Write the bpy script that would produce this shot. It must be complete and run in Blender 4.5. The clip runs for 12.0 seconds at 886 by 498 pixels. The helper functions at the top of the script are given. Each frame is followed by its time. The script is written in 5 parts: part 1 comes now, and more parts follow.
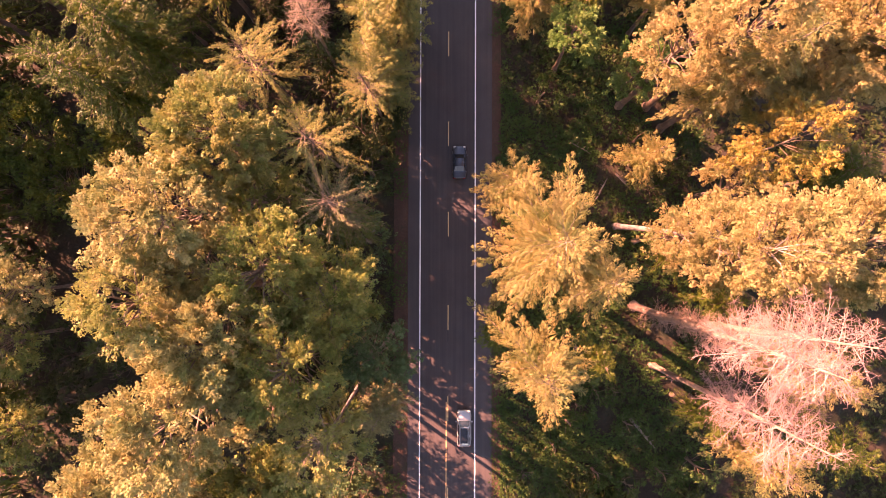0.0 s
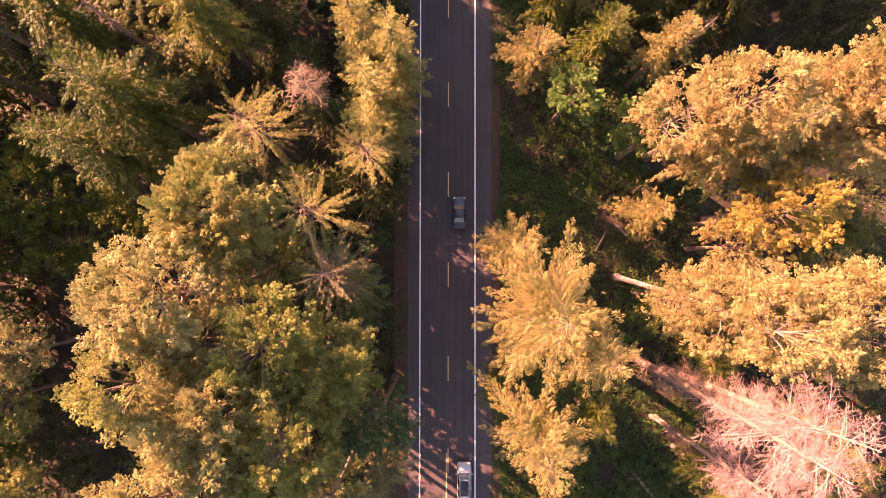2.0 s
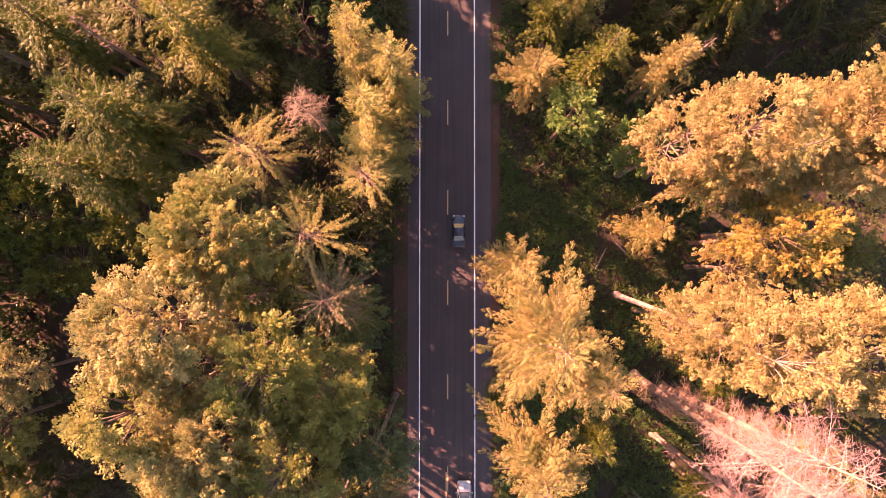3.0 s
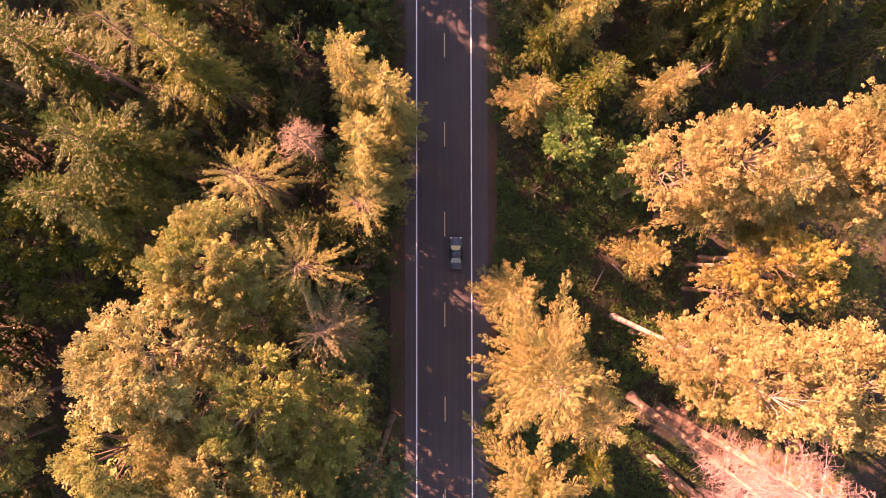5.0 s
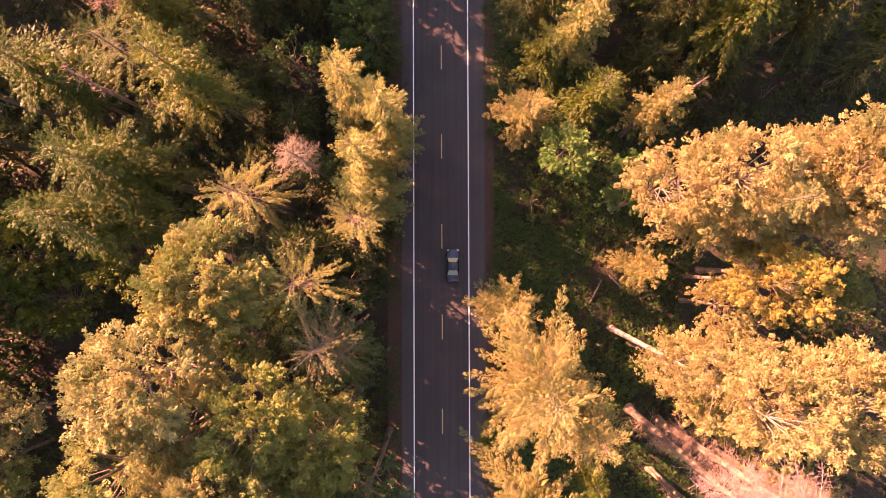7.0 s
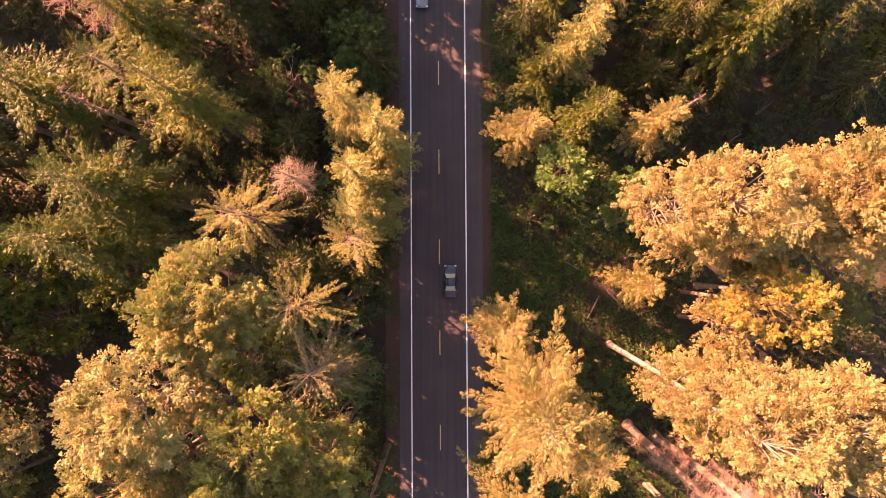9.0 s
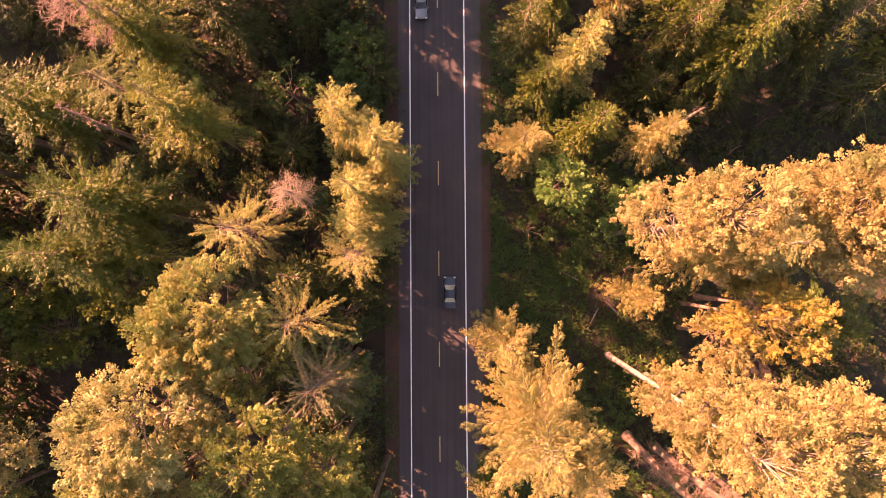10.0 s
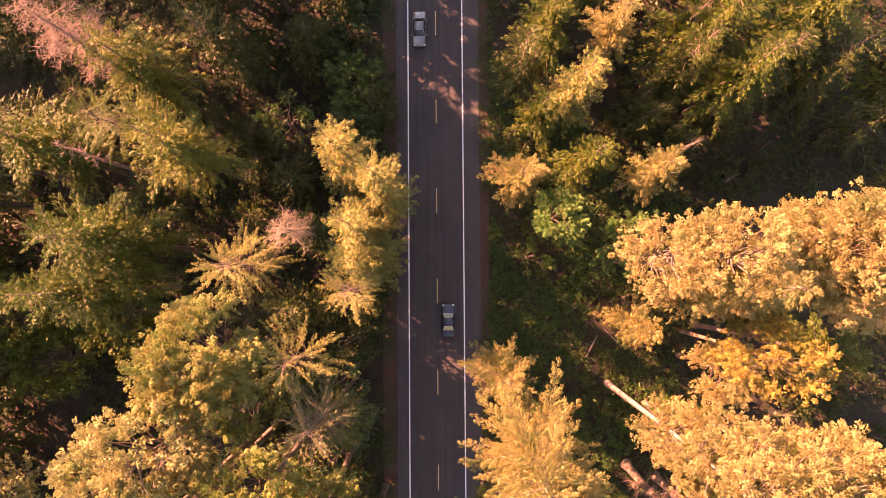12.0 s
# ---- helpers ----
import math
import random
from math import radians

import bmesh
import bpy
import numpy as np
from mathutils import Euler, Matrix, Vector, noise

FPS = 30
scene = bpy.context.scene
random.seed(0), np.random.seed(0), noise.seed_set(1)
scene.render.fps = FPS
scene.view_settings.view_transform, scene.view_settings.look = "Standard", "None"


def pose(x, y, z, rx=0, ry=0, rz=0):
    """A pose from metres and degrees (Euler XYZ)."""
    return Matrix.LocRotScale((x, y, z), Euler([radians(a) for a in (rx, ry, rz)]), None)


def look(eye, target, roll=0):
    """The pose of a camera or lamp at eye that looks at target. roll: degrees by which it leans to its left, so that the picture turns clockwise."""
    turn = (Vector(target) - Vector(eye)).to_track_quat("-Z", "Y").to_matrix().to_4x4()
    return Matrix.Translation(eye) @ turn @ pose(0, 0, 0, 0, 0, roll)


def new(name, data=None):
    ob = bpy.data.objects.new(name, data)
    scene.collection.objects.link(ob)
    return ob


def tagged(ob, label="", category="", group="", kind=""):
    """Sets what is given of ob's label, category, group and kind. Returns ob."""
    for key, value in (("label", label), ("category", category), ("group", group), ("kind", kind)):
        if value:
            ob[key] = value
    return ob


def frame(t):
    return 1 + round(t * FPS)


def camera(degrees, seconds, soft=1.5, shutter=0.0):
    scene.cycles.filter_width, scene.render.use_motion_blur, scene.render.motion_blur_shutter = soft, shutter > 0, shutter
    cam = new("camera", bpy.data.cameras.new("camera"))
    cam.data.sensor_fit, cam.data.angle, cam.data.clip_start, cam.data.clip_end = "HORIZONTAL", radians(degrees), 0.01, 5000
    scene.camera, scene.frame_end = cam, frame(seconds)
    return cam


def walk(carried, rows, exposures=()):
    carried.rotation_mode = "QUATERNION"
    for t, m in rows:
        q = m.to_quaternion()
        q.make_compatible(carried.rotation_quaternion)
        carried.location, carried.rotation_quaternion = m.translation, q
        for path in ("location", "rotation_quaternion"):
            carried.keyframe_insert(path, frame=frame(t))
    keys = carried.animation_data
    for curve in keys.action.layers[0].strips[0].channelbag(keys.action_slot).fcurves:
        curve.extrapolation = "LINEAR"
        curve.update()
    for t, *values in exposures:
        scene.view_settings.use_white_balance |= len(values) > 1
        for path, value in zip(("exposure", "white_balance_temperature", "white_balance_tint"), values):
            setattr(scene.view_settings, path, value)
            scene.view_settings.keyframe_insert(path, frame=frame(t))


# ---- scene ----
cam = camera(73.7, 12.0, soft=0.85)
EXPOSURE, KELVIN, TINT = 3.42, 9150, 41
# seconds, place, turn in degrees
PATH = [
    (0, 0.104, -1.246, 79.484, 0.869, 0.515, 0.153),
    (0.5, 0.124, 0.437, 79.488, 1.009, 0.523, 0.137),
    (1, 0.129, 1.961, 79.492, 1.133, 0.533, 0.117),
    (1.5, 0.145, 3.589, 79.496, 1.243, 0.544, 0.096),
    (2, 0.163, 4.923, 79.500, 1.339, 0.558, 0.073),
    (2.5, 0.215, 6.180, 79.504, 1.423, 0.572, 0.048),
    (3, 0.260, 7.124, 79.508, 1.497, 0.588, 0.021),
    (3.5, 0.346, 7.956, 79.512, 1.560, 0.605, -0.007),
    (4, 0.462, 8.676, 79.516, 1.615, 0.623, -0.035),
    (4.5, 0.602, 9.282, 79.519, 1.662, 0.640, -0.065),
    (5, 0.756, 9.776, 79.523, 1.703, 0.658, -0.094),
    (5.5, 0.915, 10.156, 79.527, 1.740, 0.676, -0.124),
    (6, 1.024, 10.500, 79.531, 1.772, 0.693, -0.154),
    (6.5, 1.109, 10.886, 79.535, 1.802, 0.710, -0.183),
    (7, 1.231, 11.235, 79.539, 1.830, 0.725, -0.212),
    (7.5, 1.347, 11.615, 79.543, 1.858, 0.739, -0.239),
    (8, 1.454, 12.048, 79.547, 1.887, 0.752, -0.266),
    (8.5, 1.549, 12.557, 79.551, 1.918, 0.763, -0.291),
    (9, 1.629, 13.163, 79.555, 1.952, 0.772, -0.314),
    (9.5, 1.689, 13.891, 79.559, 1.991, 0.779, -0.335),
    (10, 1.729, 14.584, 79.563, 2.035, 0.783, -0.354),
    (10.5, 1.782, 15.342, 79.567, 2.087, 0.784, -0.370),
    (11, 1.849, 16.161, 79.570, 2.146, 0.782, -0.384),
    (11.5, 1.899, 17.035, 79.574, 2.215, 0.777, -0.395),
    (12, 1.945, 17.924, 79.578, 2.294, 0.769, -0.402),
]
walk(cam, [(t, pose(x, y, z, rx, ry, rz)) for t, x, y, z, rx, ry, rz in PATH], exposures=[
    (0.0, EXPOSURE, KELVIN, TINT), (1.5, EXPOSURE, KELVIN, TINT), (3.0, EXPOSURE, KELVIN, TINT + 6), (4.2, EXPOSURE, KELVIN + 100, TINT + 6),
    (5.5, EXPOSURE, KELVIN + 100, TINT + 2), (9.0, EXPOSURE + 0.02, KELVIN + 800, TINT - 1), (12.0, EXPOSURE + 0.04, KELVIN + 1300, TINT - 2)])

# ---- light ----
SUN_ELEVATION, SUN_ROTATION = 24.0, -55.0
sky_world = bpy.data.worlds.new("sky")
scene.world = sky_world
sky_world.use_nodes = True
_wn, _wl = sky_world.node_tree.nodes, sky_world.node_tree.links
_sky = _wn.new("ShaderNodeTexSky")
_sky.sky_type, _sky.sun_disc = "NISHITA", False
_sky.sun_elevation, _sky.sun_rotation = radians(SUN_ELEVATION), radians(SUN_ROTATION)
_wl.new(_sky.outputs[0], _wn["Background"].inputs[0])
_wn["Background"].inputs[1].default_value = 0.063
_sun = bpy.data.lights.new("sun", "SUN")
_sun.energy, _sun.angle, _sun.color = 5.0, radians(0.53), (1.0, 0.555, 0.43)
_to_sun = Vector((math.sin(radians(SUN_ROTATION)) * math.cos(radians(SUN_ELEVATION)),
                  math.cos(radians(SUN_ROTATION)) * math.cos(radians(SUN_ELEVATION)), math.sin(radians(SUN_ELEVATION))))
new("sun", _sun).matrix_world = look(_to_sun * 150, (0, 0, 0))


# ---- materials ----
def material(name):
    m = bpy.data.materials.new(name)
    m.use_nodes = True
    n = m.node_tree.nodes
    return m, n, m.node_tree.links, n["Principled BSDF"]


def ramp(n, stops):
    r = n.new("ShaderNodeValToRGB")
    e = r.color_ramp.elements
    while len(e) < len(stops):
        e.new(0.5)
    for k, (p, c) in zip(e, stops):
        k.position, k.color = p, (*c, 1)
    return r


def noise_of(n, l, scale, detail=4.0, rough=0.6, world_space=True):
    tex = n.new("ShaderNodeTexNoise")
    tex.inputs["Scale"].default_value, tex.inputs["Detail"].default_value = scale, detail
    tex.inputs["Roughness"].default_value = rough
    if world_space:
        l.new(n.new("ShaderNodeNewGeometry").outputs["Position"], tex.inputs["Vector"])
    else:
        l.new(n.new("ShaderNodeTexCoord").outputs["Object"], tex.inputs["Vector"])
    return tex


def mixed(n, l, kind, fac, a, b):
    x = n.new("ShaderNodeMix")
    x.data_type, x.blend_type = "RGBA", kind
    for slot, v in ((x.inputs["Factor"], fac), (x.inputs["A"], a), (x.inputs["B"], b)):
        if isinstance(v, (int, float)):
            slot.default_value = v
        elif isinstance(v, tuple):
            slot.default_value = (*v, 1)
        else:
            l.new(v, slot)
    return x.outputs["Result"]


def foliage(name, dark, mid, light, through_light=0.35, old=None):
    """Leaves: each one its own shade, and slow drifts of colour through the crown; light comes through them."""
    m, n, l, b = material(name)
    geo = n.new("ShaderNodeNewGeometry")
    r = ramp(n, [(0.0, tuple(0.3 * a + 0.7 * b for a, b in zip(dark, mid))), (0.5, mid), (1.0, tuple(0.3 * a + 0.7 * b for a, b in zip(light, mid)))])
    l.new(geo.outputs["Random Per Island"], r.inputs[0])
    drift = noise_of(n, l, 0.45, 3.0)
    spread = ramp(n, [(0.35, (0.62, 0.80, 0.62)), (0.65, (1.22, 1.12, 1.0))])
    l.new(drift.outputs[0], spread.inputs[0])
    col = mixed(n, l, "MULTIPLY", 1.0, r.outputs[0], spread.outputs[0])
    if old:
        dry = noise_of(n, l, 1.3, 2.0)
        pick = ramp(n, [(0.58, (0, 0, 0)), (0.68, (1, 1, 1))])
        l.new(dry.outputs[0], pick.inputs[0])
        col = mixed(n, l, "MIX", pick.outputs[0], col, old)
    l.new(col, b.inputs["Base Color"])
    b.inputs["Roughness"].default_value = 0.5
    b.inputs["Specular IOR Level"].default_value = 0.2
    t = n.new("ShaderNodeBsdfTranslucent")
    l.new(col, t.inputs[0])
    s = n.new("ShaderNodeMixShader")
    s.inputs[0].default_value = through_light
    l.new(b.outputs[0], s.inputs[1])
    l.new(t.outputs[0], s.inputs[2])
    l.new(s.outputs[0], n["Material Output"].inputs[0])
    return m


def bark(name, dark, light):
    m, n, l, b = material(name)
    fine = noise_of(n, l, 6.0, 5.0)
    r = ramp(n, [(0.3, dark), (0.7, light)])
    l.new(fine.outputs[0], r.inputs[0])
    big = noise_of(n, l, 0.7, 2.0)
    patches = ramp(n, [(0.4, (0.75, 0.75, 0.78)), (0.65, (1.15, 1.1, 1.05))])
    l.new(big.outputs[0], patches.inputs[0])
    l.new(mixed(n, l, "MULTIPLY", 1.0, r.outputs[0], patches.outputs[0]), b.inputs["Base Color"])
    b.inputs["Roughness"].default_value = 0.9
    bump = n.new("ShaderNodeBump")
    bump.inputs["Strength"].default_value, bump.inputs["Distance"].default_value = 0.6, 0.05
    l.new(fine.outputs[0], bump.inputs["Height"])
    l.new(bump.outputs[0], b.inputs["Normal"])
    return m


def plain(name, color, rough=0.5, metal=0.0, specular=0.5):
    m, n, l, b = material(name)
    b.inputs["Base Color"].default_value = (*color, 1)
    b.inputs["Roughness"].default_value, b.inputs["Metallic"].default_value = rough, metal
    b.inputs["Specular IOR Level"].default_value = specular
    return m


FIR = foliage("fir_needles", (0.051, 0.070, 0.012), (0.071, 0.092, 0.017), (0.094, 0.113, 0.022), 0.19)
# the next three are brighter fir copies; sunlight is put into their colour
FIR_OLIVE = foliage("olive_fir_needles", (0.092, 0.104, 0.022), (0.122, 0.134, 0.029), (0.155, 0.164, 0.037), 0.26)
FIR_SUNLIT = foliage("sunlit_fir_needles", (0.201, 0.183, 0.083), (0.260, 0.226, 0.101), (0.317, 0.271, 0.130), 0.52)
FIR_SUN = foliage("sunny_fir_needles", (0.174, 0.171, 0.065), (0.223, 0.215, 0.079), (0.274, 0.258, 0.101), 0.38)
FIR_DRY = foliage("dry_fir_needles", (0.115, 0.112, 0.057), (0.143, 0.134, 0.070), (0.175, 0.162, 0.088), 0.16)
MAPLE = foliage("maple_leaves", (0.128, 0.151, 0.048), (0.169, 0.192, 0.063), (0.214, 0.226, 0.079), 0.38, (0.225, 0.197, 0.079))
MAPLE_LIME = foliage("lime_maple_leaves", (0.173, 0.185, 0.066), (0.216, 0.222, 0.086), (0.262, 0.259, 0.103), 0.38, (0.267, 0.231, 0.108))
ALDER = foliage("alder_leaves", (0.257, 0.217, 0.111), (0.321, 0.266, 0.138), (0.381, 0.313, 0.168), 0.56)
YELLOWING = foliage("yellowing_maple_leaves", (0.206, 0.195, 0.091), (0.255, 0.237, 0.114), (0.307, 0.281, 0.139), 0.38, (0.216, 0.233, 0.103))
GOLD = foliage("golden_leaves", (0.220, 0.166, 0.047), (0.257, 0.193, 0.061), (0.292, 0.220, 0.075), 0.38)
# dark leaf copy for shaded trees; the shade is in this colour
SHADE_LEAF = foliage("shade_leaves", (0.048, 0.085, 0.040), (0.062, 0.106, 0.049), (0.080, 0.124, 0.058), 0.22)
BUSH = foliage("bush_leaves", (0.071, 0.128, 0.039), (0.094, 0.160, 0.049), (0.119, 0.190, 0.061), 0.25)
FERN = foliage("fern_leaves", (0.030, 0.060, 0.015), (0.042, 0.079, 0.020), (0.057, 0.097, 0.026), 0.22)
# undergrowth leaves; their darkness also stands for shade on low trees and shrubs
UNDER = foliage("undergrowth_and_shaded_leaves", (0.025, 0.036, 0.011), (0.039, 0.053, 0.017), (0.060, 0.068, 0.021), 0.19, (0.052, 0.044, 0.021))
# fir needles darkened to carry the wood's deep shade in their colour
FIR_SHADED = foliage("shaded_fir_needles", (0.034, 0.046, 0.012), (0.047, 0.061, 0.016), (0.066, 0.078, 0.020), 0.16)
BARK = bark("brown_bark", (0.07, 0.05, 0.038), (0.20, 0.15, 0.115))
STRAW_BARK = bark("straw_bark", (0.12, 0.088, 0.060), (0.29, 0.222, 0.155))
PALE_BARK = bark("pale_bark", (0.11, 0.082, 0.072), (0.26, 0.205, 0.185))
DEAD_BARK = bark("dead_tree_bark", (0.11, 0.072, 0.055), (0.32, 0.220, 0.168))
DEAD_WOOD = bark("dead_wood", (0.173, 0.109, 0.101), (0.357, 0.239, 0.223))


def ground_material():
    m, n, l, b = material("forest_floor")
    big, fine = noise_of(n, l, 0.25, 5.0), noise_of(n, l, 3.5, 6.0, 0.7)
    a = ramp(n, [(0.35, (0.022, 0.015, 0.009)), (0.5, (0.027, 0.020, 0.011)), (0.7, (0.020, 0.026, 0.010))])
    l.new(big.outputs[0], a.inputs[0])
    f = ramp(n, [(0.3, (0.5, 0.5, 0.5)), (0.7, (1.4, 1.35, 1.3))])
    l.new(fine.outputs[0], f.inputs[0])
    l.new(mixed(n, l, "MULTIPLY", 1.0, a.outputs[0], f.outputs[0]), b.inputs["Base Color"])
    b.inputs["Roughness"].default_value = 0.95
    bump = n.new("ShaderNodeBump")
    bump.inputs["Distance"].default_value = 0.15
    l.new(fine.outputs[0], bump.inputs["Height"])
    l.new(bump.outputs[0], b.inputs["Normal"])
    return m


def verge_material():
    m, n, l, b = material("verge_litter")
    big, fine = noise_of(n, l, 0.5, 4.0), noise_of(n, l, 7.0, 6.0, 0.75)
    a = ramp(n, [(0.3, (0.052, 0.029, 0.021)), (0.55, (0.068, 0.037, 0.026)), (0.72, (0.034, 0.036, 0.018))])
    l.new(big.outputs[0], a.inputs[0])
    f = ramp(n, [(0.3, (0.55, 0.55, 0.55)), (0.7, (1.35, 1.3, 1.25))])
    l.new(fine.outputs[0], f.inputs[0])
    l.new(mixed(n, l, "MULTIPLY", 1.0, a.outputs[0], f.outputs[0]), b.inputs["Base Color"])
    b.inputs["Roughness"].default_value = 0.95
    bump = n.new("ShaderNodeBump")
    bump.inputs["Distance"].default_value = 0.06
    l.new(fine.outputs[0], bump.inputs["Height"])
    l.new(bump.outputs[0], b.inputs["Normal"])
    return m


def asphalt_material(name, tone, wheel_tracks):
    m, n, l, b = material(name)
    big, fine = noise_of(n, l, 0.22, 5.0), noise_of(n, l, 14.0, 5.0, 0.8)
    a = ramp(n, [(0.3, tuple(c * 0.86 for c in tone)), (0.7, tuple(c * 1.14 for c in tone))])
    l.new(big.outputs[0], a.inputs[0])
    f = ramp(n, [(0.3, (0.8, 0.8, 0.8)), (0.7, (1.2, 1.2, 1.2))])
    l.new(fine.outputs[0], f.inputs[0])
    col = mixed(n, l, "MULTIPLY", 1.0, a.outputs[0], f.outputs[0])
    # long streaks along the way of travel
    geo, stretch, streak = n.new("ShaderNodeNewGeometry"), n.new("ShaderNodeMapping"), n.new("ShaderNodeTexNoise")
    stretch.inputs["Scale"].default_value = (2.2, 0.03, 1)
    l.new(geo.outputs["Position"], stretch.inputs[0])
    l.new(stretch.outputs[0], streak.inputs["Vector"])
    streak.inputs["Scale"].default_value, streak.inputs["Detail"].default_value = 1.0, 3.0
    s = ramp(n, [(0.35, (0.80, 0.80, 0.82)), (0.65, (1.15, 1.13, 1.1))])
    l.new(streak.outputs[0], s.inputs[0])
    col = mixed(n, l, "MULTIPLY", wheel_tracks, col, s.outputs[0])
    l.new(col, b.inputs["Base Color"])
    b.inputs["Roughness"].default_value = 0.85
    bump = n.new("ShaderNodeBump")
    bump.inputs["Strength"].default_value, bump.inputs["Distance"].default_value = 0.4, 0.01
    l.new(fine.outputs[0], bump.inputs["Height"])
    l.new(bump.outputs[0], b.inputs["Normal"])
    return m


def paint_material(name, color, under, worn):
    m, n, l, b = material(name)
    wear = noise_of(n, l, 2.5, 6.0, 0.75)
    r = ramp(n, [(worn, under), (worn + 0.12, color)])
    l.new(wear.outputs[0], r.inputs[0])
    l.new(r.outputs[0], b.inputs["Base Color"])
    b.inputs["Roughness"].default_value = 0.7
    return m


GROUND = ground_material()
VERGE = verge_material()
ASPHALT = asphalt_material("lane_asphalt", (0.045, 0.038, 0.039), 0.8)
SHOULDER = asphalt_material("shoulder_asphalt", (0.052, 0.045, 0.046), 0.5)
TAR = plain("tar", (0.018, 0.017, 0.019), 0.6)
WHITE = paint_material("white_paint", (0.80, 0.78, 0.76), (0.30, 0.28, 0.28), 0.28)
YELLOW = paint_material("yellow_paint", (0.56, 0.36, 0.17), (0.16, 0.12, 0.09), 0.34)


# ---- building ----
def finish(name, bm, mat, parent=None, label="", smooth=False):
    me = bpy.data.meshes.new(name)
    bm.to_mesh(me)
    bm.free()
    me.materials.append(mat)
    if smooth:
        me.shade_smooth()
    ob = new(name, me)
    if parent:
        ob.parent = parent
    return tagged(ob, label)


def part(name, bm, mat, parent, label="", smooth=False):
    return finish(name, bm, mat, parent, label, smooth)


def mesh_of(name, verts, faces, mat, parent=None, smooth=False):
    """A mesh from arrays: verts (n, 3), faces (m, k)."""
    me = bpy.data.meshes.new(name)
    count, k = faces.shape
    me.vertices.add(len(verts))
    me.vertices.foreach_set("co", np.asarray(verts, dtype=np.float32).ravel())
    me.loops.add(count * k)
    me.loops.foreach_set("vertex_index", np.asarray(faces, dtype=np.int32).ravel())
    me.polygons.add(count)
    me.polygons.foreach_set("loop_start", np.arange(0, count * k, k, dtype=np.int32))
    me.update(calc_edges=True)
    me.validate()
    me.materials.append(mat)
    if smooth:
        me.shade_smooth()
    ob = new(name, me)
    if parent:
        ob.parent = parent
    return ob


def unit(v):
    return v / np.maximum(np.linalg.norm(v, axis=-1, keepdims=True), 1e-9)


def leaf_verts(at, way, normal, length, width):
    """Small pointed leaves or needle sprays, three corners each."""
    half = unit(np.cross(normal, way)) * (width * 0.5)[:, None]
    foot = at + way * (length * 0.12)[:, None]
    return np.stack([foot + half, foot - half, at + way * length[:, None]], 1).reshape(-1, 3)


def plumes(rng, start, way, length, rad, leaf, cover, slim=0.45, loose=0.35, flat=0.75):
    """Rounded, tapering sprays of leaves along way: the leaves lie like scales on the upper side of each spray."""
    n = np.maximum(4, (cover * length * rad * math.pi / (leaf * leaf * slim * 0.5)).astype(int))
    i = np.repeat(np.arange(len(start)), n)
    lift = np.where(np.abs(way[:, 2:3]) > 0.95, [[1.0, 0, 0]], [[0, 0, 1.0]])
    up = unit(lift - way * np.sum(lift * way, -1, keepdims=True))
    side = np.cross(way, up)
    q = rng.uniform(0, 1, len(i)) ** 0.85
    phi = np.clip(rng.normal(0, 0.95, len(i)), -2.3, 2.3)
    radial = up[i] * np.cos(phi)[:, None] + side[i] * np.sin(phi)[:, None]
    tangent = side[i] * np.cos(phi)[:, None] - up[i] * np.sin(phi)[:, None]
    wide = rad[i] * np.sqrt(np.clip(1.02 - (1.75 * q - 0.78) ** 2, 0.02, 1)) * rng.uniform(0.7, 1.12, len(i))
    pos = start[i] + way[i] * (length[i] * q)[:, None] + (side[i] * np.sin(phi)[:, None] + up[i] * (flat * np.cos(phi))[:, None]) * wide[:, None]
    d = unit(way[i] * 0.8 + radial * 0.25 + tangent * (np.sign(phi) * 0.25 + rng.normal(0, loose, len(i)))[:, None])
    nrm = unit(radial + way[i] * (0.7 * (q - 0.35))[:, None] + rng.normal(0, 0.12, (len(i), 3)))
    size = leaf * rng.uniform(0.65, 1.3, len(i))
    return leaf_verts(pos, d, nrm, size, size * slim * rng.uniform(0.8, 1.25, len(i)))


def leaf_mesh(name, blocks, mat, parent):
    v = np.concatenate(blocks)
    return mesh_of(name, v, np.arange(len(v)).reshape(-1, 3), mat, parent)


def tubes_faces(n, sides=3):
    base = np.arange(n)[:, None, None] * 2 * sides
    quad = np.array([[k, (k + 1) % sides, sides + (k + 1) % sides, sides + k] for k in range(sides)])
    return (base + quad[None]).reshape(-1, 4)


def tubes(starts, ends, r0, r1, sides=3):
    """Tapered sticks from starts to ends."""
    axis = unit(ends - starts)
    aside = np.where(np.abs(axis[:, 2:3]) > 0.9, [[1.0, 0, 0]], [[0, 0, 1.0]])
    u = unit(np.cross(axis, aside))
    w = np.cross(axis, u)
    rings = []
    for p, r in ((starts, r0), (ends, r1)):
        for k in range(sides):
            a = 2 * math.pi * k / sides
            rings.append(p + (u * math.cos(a) + w * math.sin(a)) * r[:, None])
    v = np.stack(rings, 1).reshape(-1, 3)
    return v, tubes_faces(len(starts), sides)


def joined(pairs):
    vs, fs, n = [], [], 0
    for v, f in pairs:
        vs.append(v)
        fs.append(f + n)
        n += len(v)
    return np.concatenate(vs), np.concatenate(fs)


